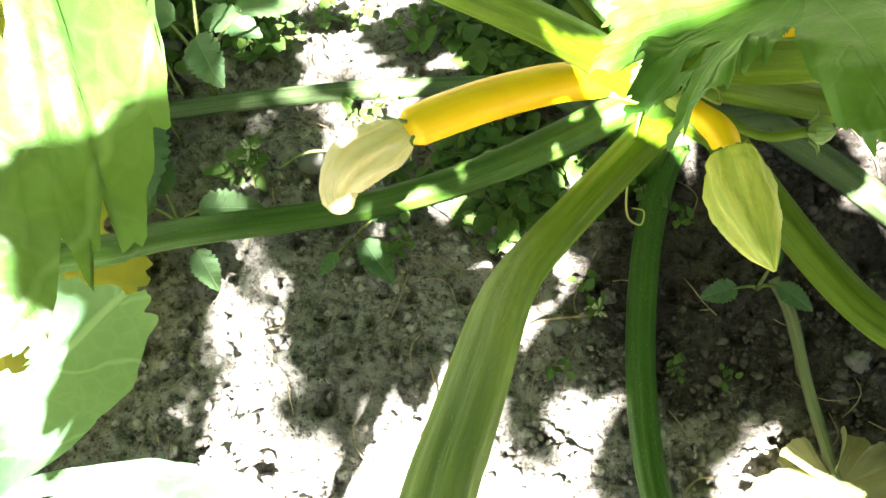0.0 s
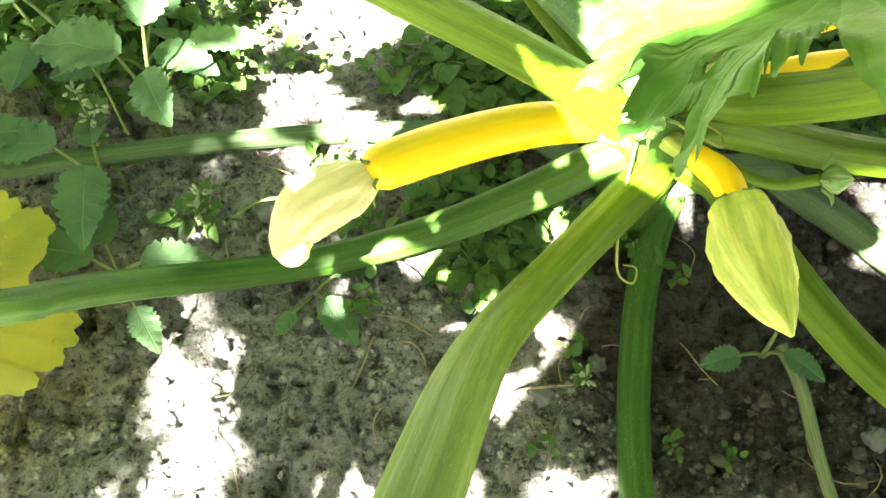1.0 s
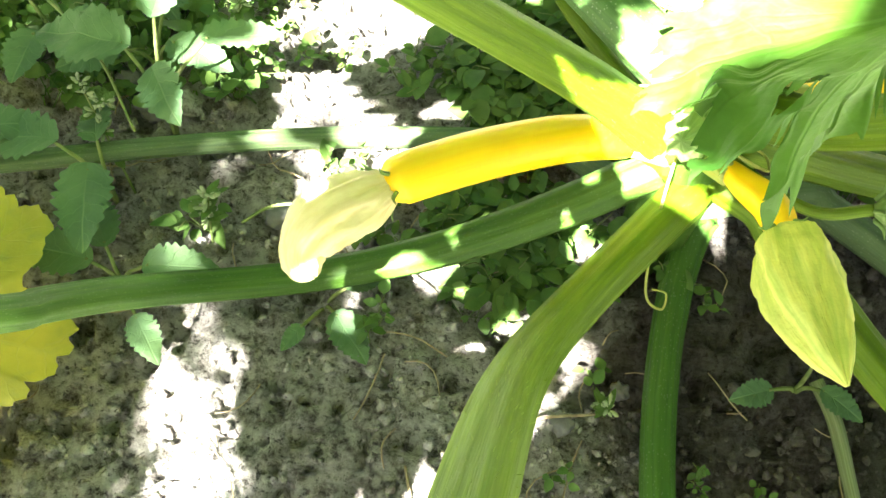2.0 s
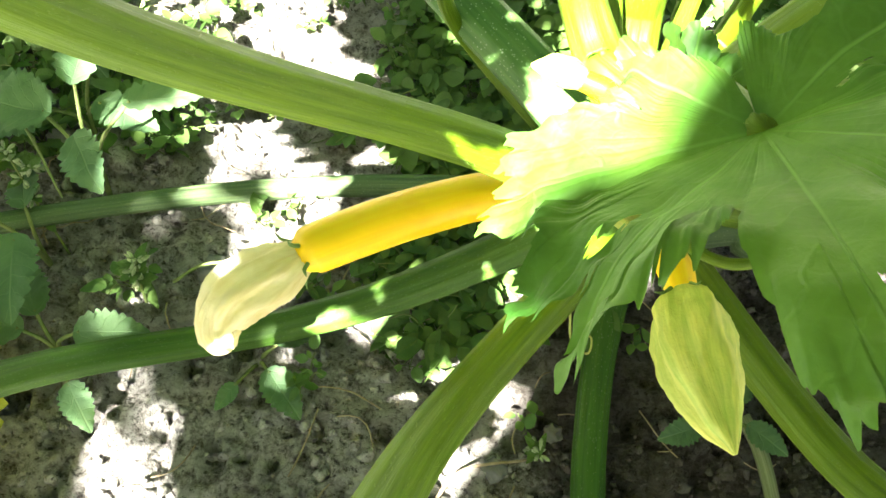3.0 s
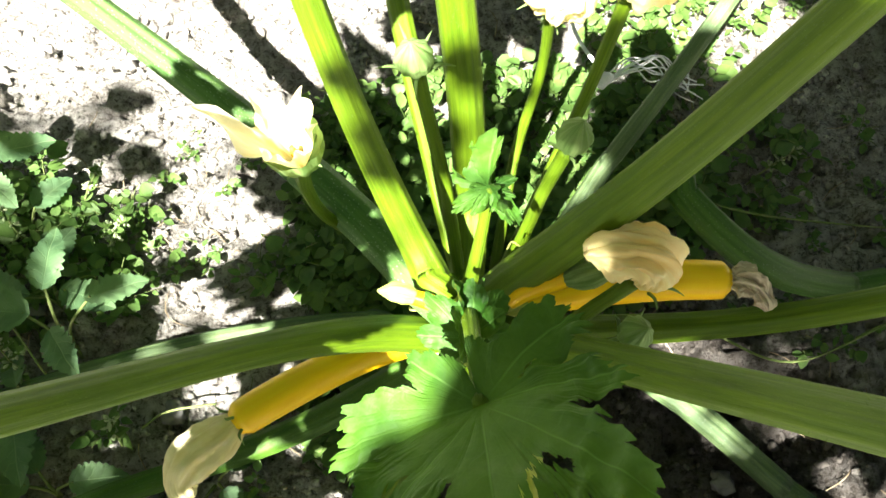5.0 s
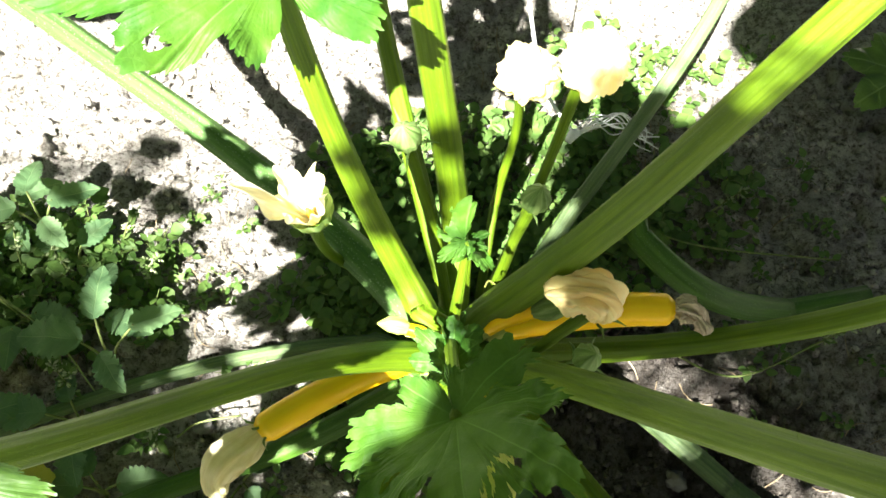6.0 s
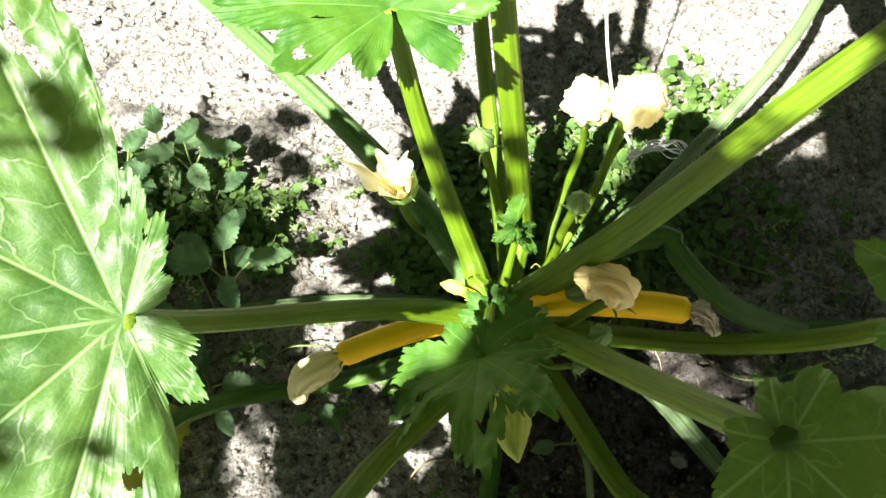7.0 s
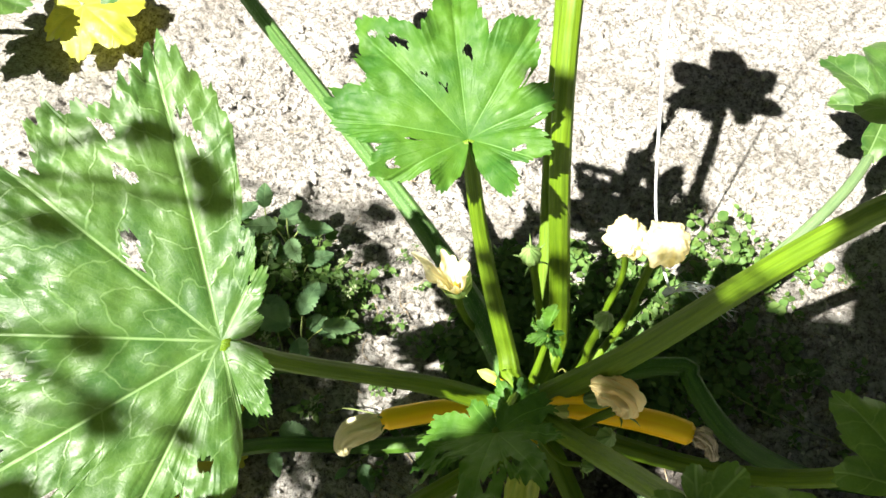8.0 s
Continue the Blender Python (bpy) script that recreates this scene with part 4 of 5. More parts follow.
# ---- tall plants added out of view beyond the bed's near edge, only to shade it ----
def tall_plant(foot, top, patches):
    """A made-up tall stem with broad leaves; patches: (x, y, half-width, half-depth, leaves) of soil that its leaves
    keep the sun from.
    """
    root = base_of("tall_plant", foot, "added unseen tall plant with broad dull green leaves, placed to cast shade", "plant")
    line = smooth_line([(foot[0], foot[1], -0.03), (foot[0] + 0.02, foot[1] - 0.02, 0.9), top], 40)
    tube("main_stem", line, (0.020, 0.016, 0.011, 0.006), STALK_GREY, root, "rough grey-green stem", ribs(8, 0.06), 20)
    back = Vector((SUN_FROM.x / SUN_FROM.z, SUN_FROM.y / SUN_FROM.z, 1.0))
    for px, py, rx, ry, count, *leaf in patches:
        rnd = random.Random(int(px * 1000) * 31 + int(py * 1000))
        for _ in range(count):
            th, rr = rnd.uniform(0, 2 * math.pi), math.sqrt(rnd.random())
            spot = Vector((px + rx * rr * math.cos(th), py + ry * rr * math.sin(th), 0))
            c = spot + back * rnd.uniform(1.95, 2.45)
            hold = Vector(line[min(len(line) - 1, int(len(line) * rnd.uniform(0.74, 0.97)))])
            way = (c - hold)
            way.z = 0
            way = way.normalized() if way.length > 0.02 else Vector((1, 0, 0))
            size = leaf[0] if leaf else rnd.uniform(0.13, 0.19)
            near = c - way * size * 0.5
            st = tube("leaf_stalk", smooth_line([hold, hold.lerp(near, 0.55) + Vector((0, 0, 0.04)), near], 12), (0.004, 0.003, 0.0025), STALK_GREY, root, around=8)
            ovate("leaf", near, (way.x, way.y, -0.1), (rnd.uniform(-0.3, 0.2), rnd.uniform(-0.5, 0.1), 1), size, size * 0.85, BLADE_BROAD, st, seed=rnd.randrange(99), teeth=17, tooth=0.06)
    settle(root)
    return root


tall_plant((0.03, -0.66, 0.0), (0.02, -0.62, 2.42),
           ((0.77, 0.58, 0.15, 0.27, 27), (0.93, 0.93, 0.10, 0.12, 9), (0.57, 0.77, 0.06, 0.05, 5), (0.56, 0.61, 0.06, 0.05, 4), (0.46, 0.24, 0.16, 0.08, 6), (0.335, 0.812, 0.010, 0.002, 1, 0.06),
            (0.455, 0.628, 0.020, 0.015, 3, 0.09), (0.475, 0.580, 0.030, 0.015, 3, 0.09), (0.155, 0.310, 0.035, 0.025, 4, 0.09), (0.285, 0.265, 0.035, 0.030, 5, 0.10), (0.25, 0.195, 0.06, 0.03, 5, 0.10), (0.485, 0.84, 0.03, 0.04, 3, 0.09), (0.392, 0.612, 0.022, 0.022, 4, 0.075), (0.382, 0.556, 0.018, 0.022, 6, 0.08), (0.306, 0.560, 0.006, 0.006, 2, 0.05), (0.340, 0.575, 0.006, 0.010, 2, 0.05), (0.315, 0.578, 0.005, 0.005, 1, 0.04), (0.87, 1.06, 0.10, 0.08, 7), (0.587, 0.895, 0.020, 0.020, 3, 0.07), (0.392, 0.680, 0.008, 0.008, 2, 0.055), (0.420, 0.702, 0.010, 0.010, 3, 0.060), (0.458, 0.712, 0.014, 0.012, 3, 0.065), (0.486, 0.682, 0.010, 0.012, 3, 0.060), (0.480, 0.736, 0.008, 0.008, 2, 0.055), (0.457, 1.108, 0.008, 0.010, 2, 0.07), (0.393, 0.868, 0.005, 0.006, 1, 0.05), (0.329, 0.851, 0.005, 0.005, 1, 0.05), (0.320, 0.777, 0.005, 0.005, 1, 0.05), (0.64, 0.66, 0.05, 0.04, 4, 0.12), (0.425, 0.640, 0.015, 0.010, 2, 0.08), (0.250, 0.697, 0.010, 0.008, 2, 0.06)))
tall_plant((-1.15, -0.60, 0.0), (-1.13, -0.57, 2.42),
           ((0.05, 0.385, 0.02, 0.02, 1, 0.09), (-0.030, 0.385, 0.030, 0.050, 4, 0.095), (-0.22, 0.34, 0.04, 0.06, 4, 0.11), (-0.24, 0.70, 0.03, 0.015, 2, 0.09),
            (-0.040, 0.322, 0.020, 0.015, 3, 0.075), (-0.070, 0.450, 0.02, 0.03, 3, 0.08), (-0.100, 0.520, 0.03, 0.02, 3, 0.08), (-0.21, 0.64, 0.03, 0.03, 3, 0.09), (-0.19, 0.54, 0.03, 0.04, 4, 0.10),
            (-0.18, 0.46, 0.03, 0.03, 3, 0.09), (-0.040, 0.290, 0.025, 0.020, 4, 0.08), (0.030, 0.340, 0.03, 0.03, 3, 0.085), (-0.20, 0.27, 0.03, 0.03, 3, 0.10), (-0.058, 0.400, 0.012, 0.025, 3, 0.065),
            (-0.052, 0.345, 0.010, 0.025, 4, 0.060), (-0.035, 0.265, 0.020, 0.010, 3, 0.065), (0.005, 0.285, 0.015, 0.015, 3, 0.060), (-0.172, 0.690, 0.020, 0.015, 3, 0.075), (-0.180, 0.640, 0.020, 0.015, 3, 0.075),
            (-0.113, 0.613, 0.006, 0.016, 3, 0.055), (-0.080, 0.676, 0.006, 0.008, 2, 0.050),
            (0.165, 0.903, 0.016, 0.014, 2, 0.034), (0.190, 0.873, 0.014, 0.014, 2, 0.034), (0.210, 0.840, 0.008, 0.012, 2, 0.034),
            (0.090, 0.792, 0.016, 0.014, 2, 0.034), (0.114, 0.660, 0.008, 0.006, 1, 0.040), (0.128, 0.588, 0.014, 0.010, 2, 0.038), (0.189, 0.583, 0.004, 0.004, 1, 0.030),
            (0.092, 0.488, 0.006, 0.010, 2, 0.055), (0.016, 0.468, 0.008, 0.008, 2, 0.05), (-0.104, 0.570, 0.008, 0.006, 1, 0.05), (-0.042, 0.579, 0.010, 0.006, 2, 0.05), (-0.168, 0.325, 0.012, 0.030, 3, 0.06), (-0.146, 0.268, 0.004, 0.010, 2, 0.045), (-0.150, 0.232, 0.010, 0.006, 1, 0.05), (-0.058, 0.234, 0.012, 0.010, 3, 0.05), (-0.020, 0.220, 0.010, 0.008, 2, 0.05), (0.145, 0.228, 0.014, 0.010, 2, 0.06)))
tall_plant((-1.35, -0.50, 0.0), (-1.33, -0.47, 2.42), ((-0.14, 0.93, 0.012, 0.010, 2, 0.07), (-0.12, 0.83, 0.015, 0.010, 2, 0.07), (-0.18, 0.86, 0.010, 0.010, 1, 0.07)))
lone_leaf("squash_leaf", "dark green leaf of a neighbouring plant in shade", (0.93, 0.86, 0.10), (-0.6, -0.3, 0.05), (0.0, -0.2, 1.0), 0.10, BLADE,
          [(1.05, 0.95, -0.01), (0.99, 0.90, 0.07)], (0.007, 0.006, 0.004), STALK, cup=0.15, droop=0.3, seed=59, depth=0.36, rings=22, around=240)

# ---- twine ----
tw = base_of("twine", (0.43, 0.75, 0.0), "bundle of loose white twine tied round a leaf stalk", "twine")
for k in range(9):
    rnd = random.Random(60 + k)
    j = lambda s: rnd.uniform(-s, s)
    tube("strand", smooth_line([(0.426 + j(0.004), 0.752 + j(0.004), 0.180 + j(0.004)), (0.455 + j(0.008), 0.768 + j(0.012), 0.185 + j(0.012)), (0.490 + j(0.008), 0.776 + j(0.014), 0.165 + j(0.014)),
                                (0.520 + j(0.010), 0.770 + j(0.012), 0.150 + j(0.012)), (0.535 + j(0.012), 0.760 + j(0.012), 0.140 + j(0.012))], 26), (0.0010, 0.0009, 0.0007), TWINE, tw, around=6)
tube("knot", smooth_line([(0.416, 0.744, 0.182), (0.424, 0.752, 0.186), (0.432, 0.756, 0.182)], 10), (0.004, 0.0065, 0.004), TWINE, tw, "white knot", ribs(6, 0.3), 14)
tube("string", smooth_line([(0.424, 0.755, 0.186), (0.398, 0.815, 0.200), (0.370, 0.822, 0.330), (0.348, 0.822, 0.500), (0.326, 0.844, 0.697), (0.305, 0.90, 1.05), (0.30, 0.92, 1.9)], 60), (0.0022, 0.0022, 0.002), TWINE, tw, "white support string running up", ribs(3, 0.25), 9)
settle(tw)


# ---- weeds ----
def small_weed(seed, spread, height, leaves, leaf):
    """A clump of thin stems with many small rounded leaves."""
    rnd = random.Random(seed)
    root = base_of("weed", (0, 0, 0), "low clump of small round-leaved green weed", "weed", "small weeds on the soil")
    sv, sf, lv, lf = [], [], [], []
    stems = max(3, leaves // 5)
    for _ in range(stems):
        th, rr = rnd.uniform(0, 2 * math.pi), spread * rnd.uniform(0.3, 1.0)
        tip = Vector((math.cos(th) * rr, math.sin(th) * rr, height * rnd.uniform(0.4, 1.0)))
        mid = tip * 0.5 + Vector((rnd.uniform(-0.2, 0.2) * spread, rnd.uniform(-0.2, 0.2) * spread, height * 0.25))
        line = smooth_line([(0, 0, -0.012), tuple(mid), tuple(tip)], 8)
        _, a, b = frames_along(line)
        k0 = len(sv)
        for i, p in enumerate(line):
            q = 0.0009 * (1 - 0.4 * i / len(line))
            for m in range(3):
                an = 2 * math.pi * m / 3
                sv.append(tuple(p + q * (a[i] * math.cos(an) + b[i] * math.sin(an))))
        for i in range(len(line) - 1):
            for m in range(3):
                sf.append((k0 + i * 3 + m, k0 + i * 3 + (m + 1) % 3, k0 + (i + 1) * 3 + (m + 1) % 3, k0 + (i + 1) * 3 + m))
        for g in range(max(2, leaves // stems)):
            u = rnd.uniform(0.35, 1.0)
            c = Vector(line[min(len(line) - 1, int(u * (len(line) - 1)))])
            yaw = rnd.uniform(0, 2 * math.pi)
            x = Vector((math.cos(yaw), math.sin(yaw), rnd.uniform(-0.6, 0.7))).normalized()
            z = (Vector((rnd.uniform(-0.8, 0.8), rnd.uniform(-0.8, 0.8), 1)) - x * 0.2).normalized()
            y = z.cross(x).normalized()
            z = x.cross(y)
            ln = leaf * rnd.uniform(0.35, 1.05) * (1.45 if rnd.random() < 0.15 else 1.0)
            wd = ln * rnd.uniform(0.26, 0.42)
            c2 = c + x * ln * 0.25
            k0 = len(lv)
            rows = ((0.0, 0.05), (0.18, 0.72), (0.42, 1.0), (0.70, 0.78), (0.90, 0.36), (1.0, 0.03))
            for u2, ww in rows:
                p = c2 + x * ln * u2 - z * 0.22 * ln * u2 * u2
                for v in (-1, 0, 1):
                    lv.append(tuple(p + y * wd * ww * v + z * (0.22 * wd * ww * abs(v))))
            for i in range(len(rows) - 1):
                for m in range(2):
                    lf.append((k0 + i * 3 + m, k0 + (i + 1) * 3 + m, k0 + (i + 1) * 3 + m + 1, k0 + i * 3 + m + 1))
    tagged(mesh_from("stem_tangle", sv, sf, None, WEED_STEM, root), kind="stuff")
    tagged(mesh_from("foliage", lv, lf, None, WEED, root), kind="stuff")
    return root


def broad_weed(place, leaves, seed):
    """A taller weed with a few toothed leaves; leaves: (way x, way y, stalk length, height, size)."""
    rnd = random.Random(seed)
    root = base_of("broadleaf_weed", (place[0], place[1], soil_height(*place) - 0.004), "weed with broad toothed green leaves", "weed", "broad-leaved weeds")
    for dx, dy, reach, h, size in leaves:
        b = Vector((place[0], place[1], -0.01))
        w = Vector((dx, dy, 0)).normalized()
        e = b + w * reach + Vector((0, 0, h))
        st = tube("stalk", smooth_line([b, b + w * reach * 0.25 + Vector((0, 0, h * 0.6)), e], 14), (0.0022, 0.0018, 0.0014), WEED_STEM, root, around=8)
        ovate("leaf", e, (w.x, w.y, rnd.uniform(-0.15, 0.2)), (rnd.uniform(-0.3, 0.3), rnd.uniform(-0.35, 0.1), 1), size, size * rnd.uniform(0.66, 0.80), BLADE_BROAD, st, seed=seed + reach * 50, teeth=9, tooth=0.24)
    settle(root)
    return root


broad_weed((-0.215, 0.500), [(-0.9, 0.1, 0.03, 0.09, 0.075), (0.15, -1, 0.02, 0.085, 0.068), (-0.3, 0.9, 0.03, 0.06, 0.05)], 1)
broad_weed((-0.190, 0.420), [(-1, 0.1, 0.02, 0.05, 0.062), (0.9, 0.0, 0.03, 0.05, 0.055), (0.4, -0.6, 0.05, 0.04, 0.042), (-0.4, 0.8, 0.02, 0.05, 0.05)], 2)
broad_weed((-0.180, 0.575), [(-0.9, 0.2, 0.02, 0.12, 0.082), (0.5, -0.9, 0.025, 0.12, 0.055), (0.9, 0.3, 0.05, 0.12, 0.06), (0.1, 0.9, 0.03, 0.13, 0.065)], 3)
broad_weed((-0.275, 0.775), [(-0.95, -0.1, 0.02, 0.12, 0.062), (0.1, 0.95, 0.015, 0.135, 0.055), (0.9, 0.15, 0.03, 0.12, 0.062), (0.5, -0.6, 0.02, 0.10, 0.048)], 4)
broad_weed((-0.300, 0.655), [(-0.7, 0.5, 0.03, 0.08, 0.066), (0.8, -0.3, 0.03, 0.07, 0.060), (0.0, -0.9, 0.03, 0.07, 0.058)], 5)
broad_weed((-0.205, 0.640), [(0.8, -0.4, 0.03, 0.07, 0.062), (0.3, 0.9, 0.03, 0.07, 0.05), (-0.8, -0.4, 0.03, 0.06, 0.055)], 6)
broad_weed((-0.350, 0.500), [(0.8, 0.2, 0.03, 0.09, 0.068), (-0.5, 0.8, 0.03, 0.08, 0.06), (0.2, -0.9, 0.03, 0.07, 0.062)], 7)
broad_weed((-0.330, 0.800), [(0.9, 0.3, 0.03, 0.09, 0.058), (-0.3, 0.9, 0.03, 0.10, 0.055), (-0.6, -0.7, 0.03, 0.08, 0.060), (0.5, -0.8, 0.03, 0.07, 0.05)], 10)
broad_weed((-0.240, 0.735), [(-0.8, 0.5, 0.02, 0.05, 0.045), (0.7, 0.6, 0.02, 0.06, 0.050), (0.6, -0.7, 0.03, 0.04, 0.044)], 11)
broad_weed((-0.410, 0.680), [(0.8, 0.5, 0.03, 0.08, 0.065), (-0.7, 0.6, 0.03, 0.08, 0.06), (0.2, -0.9, 0.03, 0.07, 0.06)], 12)
broad_weed((-0.395, 0.775), [(0.3, 0.9, 0.03, 0.08, 0.055), (-0.9, 0.1, 0.03, 0.09, 0.06), (0.8, -0.5, 0.03, 0.06, 0.05)], 13)
broad_weed((-0.025, 0.415), [(0.6, -0.8, 0.02, 0.025, 0.045), (0.9, 0.4, 0.02, 0.03, 0.030), (-0.5, -0.8, 0.03, 0.02, 0.024)], 8)
broad_weed((0.350, 0.370), [(-0.9, -0.3, 0.03, 0.03, 0.032), (0.3, 0.7, 0.01, 0.04, 0.030), (0.6, -0.5, 0.015, 0.035, 0.034)], 9)

def flowering_weed(place, height, lean, seed):
    """A thin sprig with opposite small leaves and clusters of pale buds."""
    rnd = random.Random(seed)
    z0 = soil_height(*place)
    root = base_of("flowering_weed", (place[0], place[1], z0 - 0.004), "thin weed sprig with clusters of pale green buds", "weed", "flowering weeds")
    b = Vector((place[0], place[1], z0 - 0.008))
    top = b + Vector((lean[0], lean[1], height))
    line = smooth_line([b, b.lerp(top, 0.45) + Vector((0, 0, height * 0.14)), top], 22)
    st = tube("stem", line, (0.0013, 0.0011, 0.0008), WEED_STEM, root, around=7)
    for u in (0.35, 0.55, 0.75, 0.92, 1.0):
        at = Vector(line[int(u * (len(line) - 1))])
        for side in (0, 1):
            th = rnd.uniform(0, 6.28)
            way = Vector((math.cos(th), math.sin(th), rnd.uniform(0.1, 0.7)))
            ovate("leaf", at, way, (rnd.uniform(-0.4, 0.4), rnd.uniform(-0.4, 0.4), 1), rnd.uniform(0.009, 0.017), rnd.uniform(0.006, 0.010), WEED, st, seed=rnd.randrange(50), teeth=5, tooth=0.1)
        if u > 0.5:
            for _ in range(rnd.randint(4, 7)):
                o = Vector((rnd.gauss(0, 1), rnd.gauss(0, 1), rnd.gauss(0.5, 1))).normalized() * rnd.uniform(0.004, 0.009)
                q = at + o
                tube("bud", smooth_line([at + o * 0.3, q, q + o.normalized() * 0.0035], 6), (0.0004, 0.0016, 0.0017, 0.0004), BUD_PALE, st, around=7)
    settle(root)
    return root


BUD_PALE = plain_material("pale_green_bud", (0.30, 0.40, 0.20), (0.52, 0.58, 0.36), 0.6, 200, 0.3, 0.25)
flowering_weed((-0.125, 0.462), 0.060, (0.004, 0.014), 1)
flowering_weed((-0.205, 0.515), 0.085, (-0.035, 0.050), 2)
flowering_weed((-0.250, 0.600), 0.080, (0.030, -0.045), 3)
flowering_weed((0.196, 0.352), 0.035, (0.004, -0.012), 4)
flowering_weed((0.620, 0.715), 0.050, (0.060, 0.020), 5)
flowering_weed((0.690, 0.500), 0.060, (0.070, 0.010), 6)
flowering_weed((-0.150, 0.690), 0.070, (0.020, 0.010), 7)
flowering_weed((-0.235, 0.700), 0.080, (-0.020, 0.030), 8)
flowering_weed((-0.190, 0.760), 0.070, (0.040, 0.020), 9)
flowering_weed((-0.310, 0.715), 0.090, (0.010, 0.050), 10)
flowering_weed((-0.165, 0.735), 0.050, (0.040, -0.020), 11)
flowering_weed((-0.345, 0.690), 0.080, (-0.030, -0.040), 12)

KINDS = [small_weed(100 + k, sp, h, n, lf) for k, (sp, h, n, lf) in enumerate(((0.030, 0.030, 16, 0.017), (0.045, 0.045, 26, 0.020), (0.055, 0.060, 34, 0.019),
                                                                              (0.035, 0.050, 18, 0.024), (0.060, 0.035, 30, 0.015), (0.022, 0.022, 9, 0.014)))]
placed = []


def weed_at(x, y, kind, scale=1.0):
    rnd = random.Random(int((x * 7919 + y * 104729) * 1000))
    m = Matrix.Translation((x, y, soil_height(x, y))) @ Euler((0, 0, rnd.uniform(0, 6.28))).to_matrix().to_4x4() @ Matrix.Scale(scale, 4)
    if kind not in placed:
        placed.append(kind)
        KINDS[kind].matrix_basis = m
        return
    copy_thing(KINDS[kind], m)


SINGLE = ((0.114, 0.446, 3, 1.0), (0.150, 0.465, 0, 1.0), (0.173, 0.482, 3, 0.9), (0.032, 0.640, 1, 0.9), (0.074, 0.663, 3, 1.0), (0.016, 0.395, 0, 0.9), (0.194, 0.371, 5, 0.8),
          (0.162, 0.285, 5, 0.8), (0.269, 0.293, 0, 0.55), (0.314, 0.285, 5, 0.7), (-0.131, 0.477, 3, 0.8), (-0.162, 0.639, 5, 1.1), (-0.035, 0.546, 0, 0.9), (0.254, 0.451, 0, 0.9),
          (0.088, 0.514, 1, 0.9), (0.020, 0.480, 2, 0.8), (0.060, 0.500, 0, 1.0), (0.019, 0.648, 3, 0.9), (0.062, 0.658, 1, 0.8), (-0.133, 0.756, 3, 0.8), (-0.101, 0.738, 0, 1.0),
          (0.645, 0.788, 0, 0.9), (0.626, 0.694, 5, 1.3), (0.575, 0.730, 0, 1.1), (0.633, 0.486, 5, 1.3), (0.600, 0.760, 4, 0.8), (0.560, 0.700, 3, 0.8), (0.663, 0.794, 1, 0.8), (0.762, 0.622, 5, 1.2),
          (0.285, 0.440, 5, 1.0), (-0.010, 0.560, 5, 1.0), (0.110, 0.555, 2, 0.8), (0.140, 0.540, 0, 1.0))
for x, y, kind, scale in SINGLE:
    weed_at(x, y, kind, scale)
rw = random.Random(77)
for _ in range(190):
    x, y = rw.uniform(0.06, 0.56), rw.uniform(0.60, 0.95)
    if (x - 0.30) ** 2 / 0.075 + (y - 0.76) ** 2 / 0.032 < 1.0:
        weed_at(x, y, rw.choice((0, 1, 1, 2, 2, 3, 4)), rw.uniform(0.7, 1.15))
for _ in range(90):
    x, y = rw.uniform(-0.52, -0.08), rw.uniform(0.62, 0.86)
    if noise.noise(Vector((x * 7, y * 7, 3))) > -0.12 and (x + 0.27) ** 2 / 0.035 + (y - 0.68) ** 2 / 0.026 < 1.0:
        weed_at(x, y, rw.choice((0, 1, 2, 3, 4, 4)), rw.uniform(0.6, 1.1))
for _ in range(22):
    x, y = rw.uniform(0.46, 0.82), rw.uniform(0.74, 1.05)
    if noise.noise(Vector((x * 9, y * 9, 8))) > -0.1:
        weed_at(x, y, rw.choice((0, 1, 3, 4, 5)), rw.uniform(0.7, 1.1))
for _ in range(18):
    weed_at(rw.uniform(0.42, 0.60), rw.uniform(0.88, 1.08), rw.choice((0, 1, 3, 5)), rw.uniform(0.7, 1.1))
for _ in range(26):
    weed_at(rw.uniform(0.46, 0.88), rw.uniform(0.36, 0.80), rw.choice((5, 5, 0, 3)), rw.uniform(0.5, 0.9))
for _ in range(12):
    weed_at(rw.uniform(-0.12, 0.14), rw.uniform(0.60, 0.84), rw.choice((5, 5, 0, 4)), rw.uniform(0.6, 0.95))

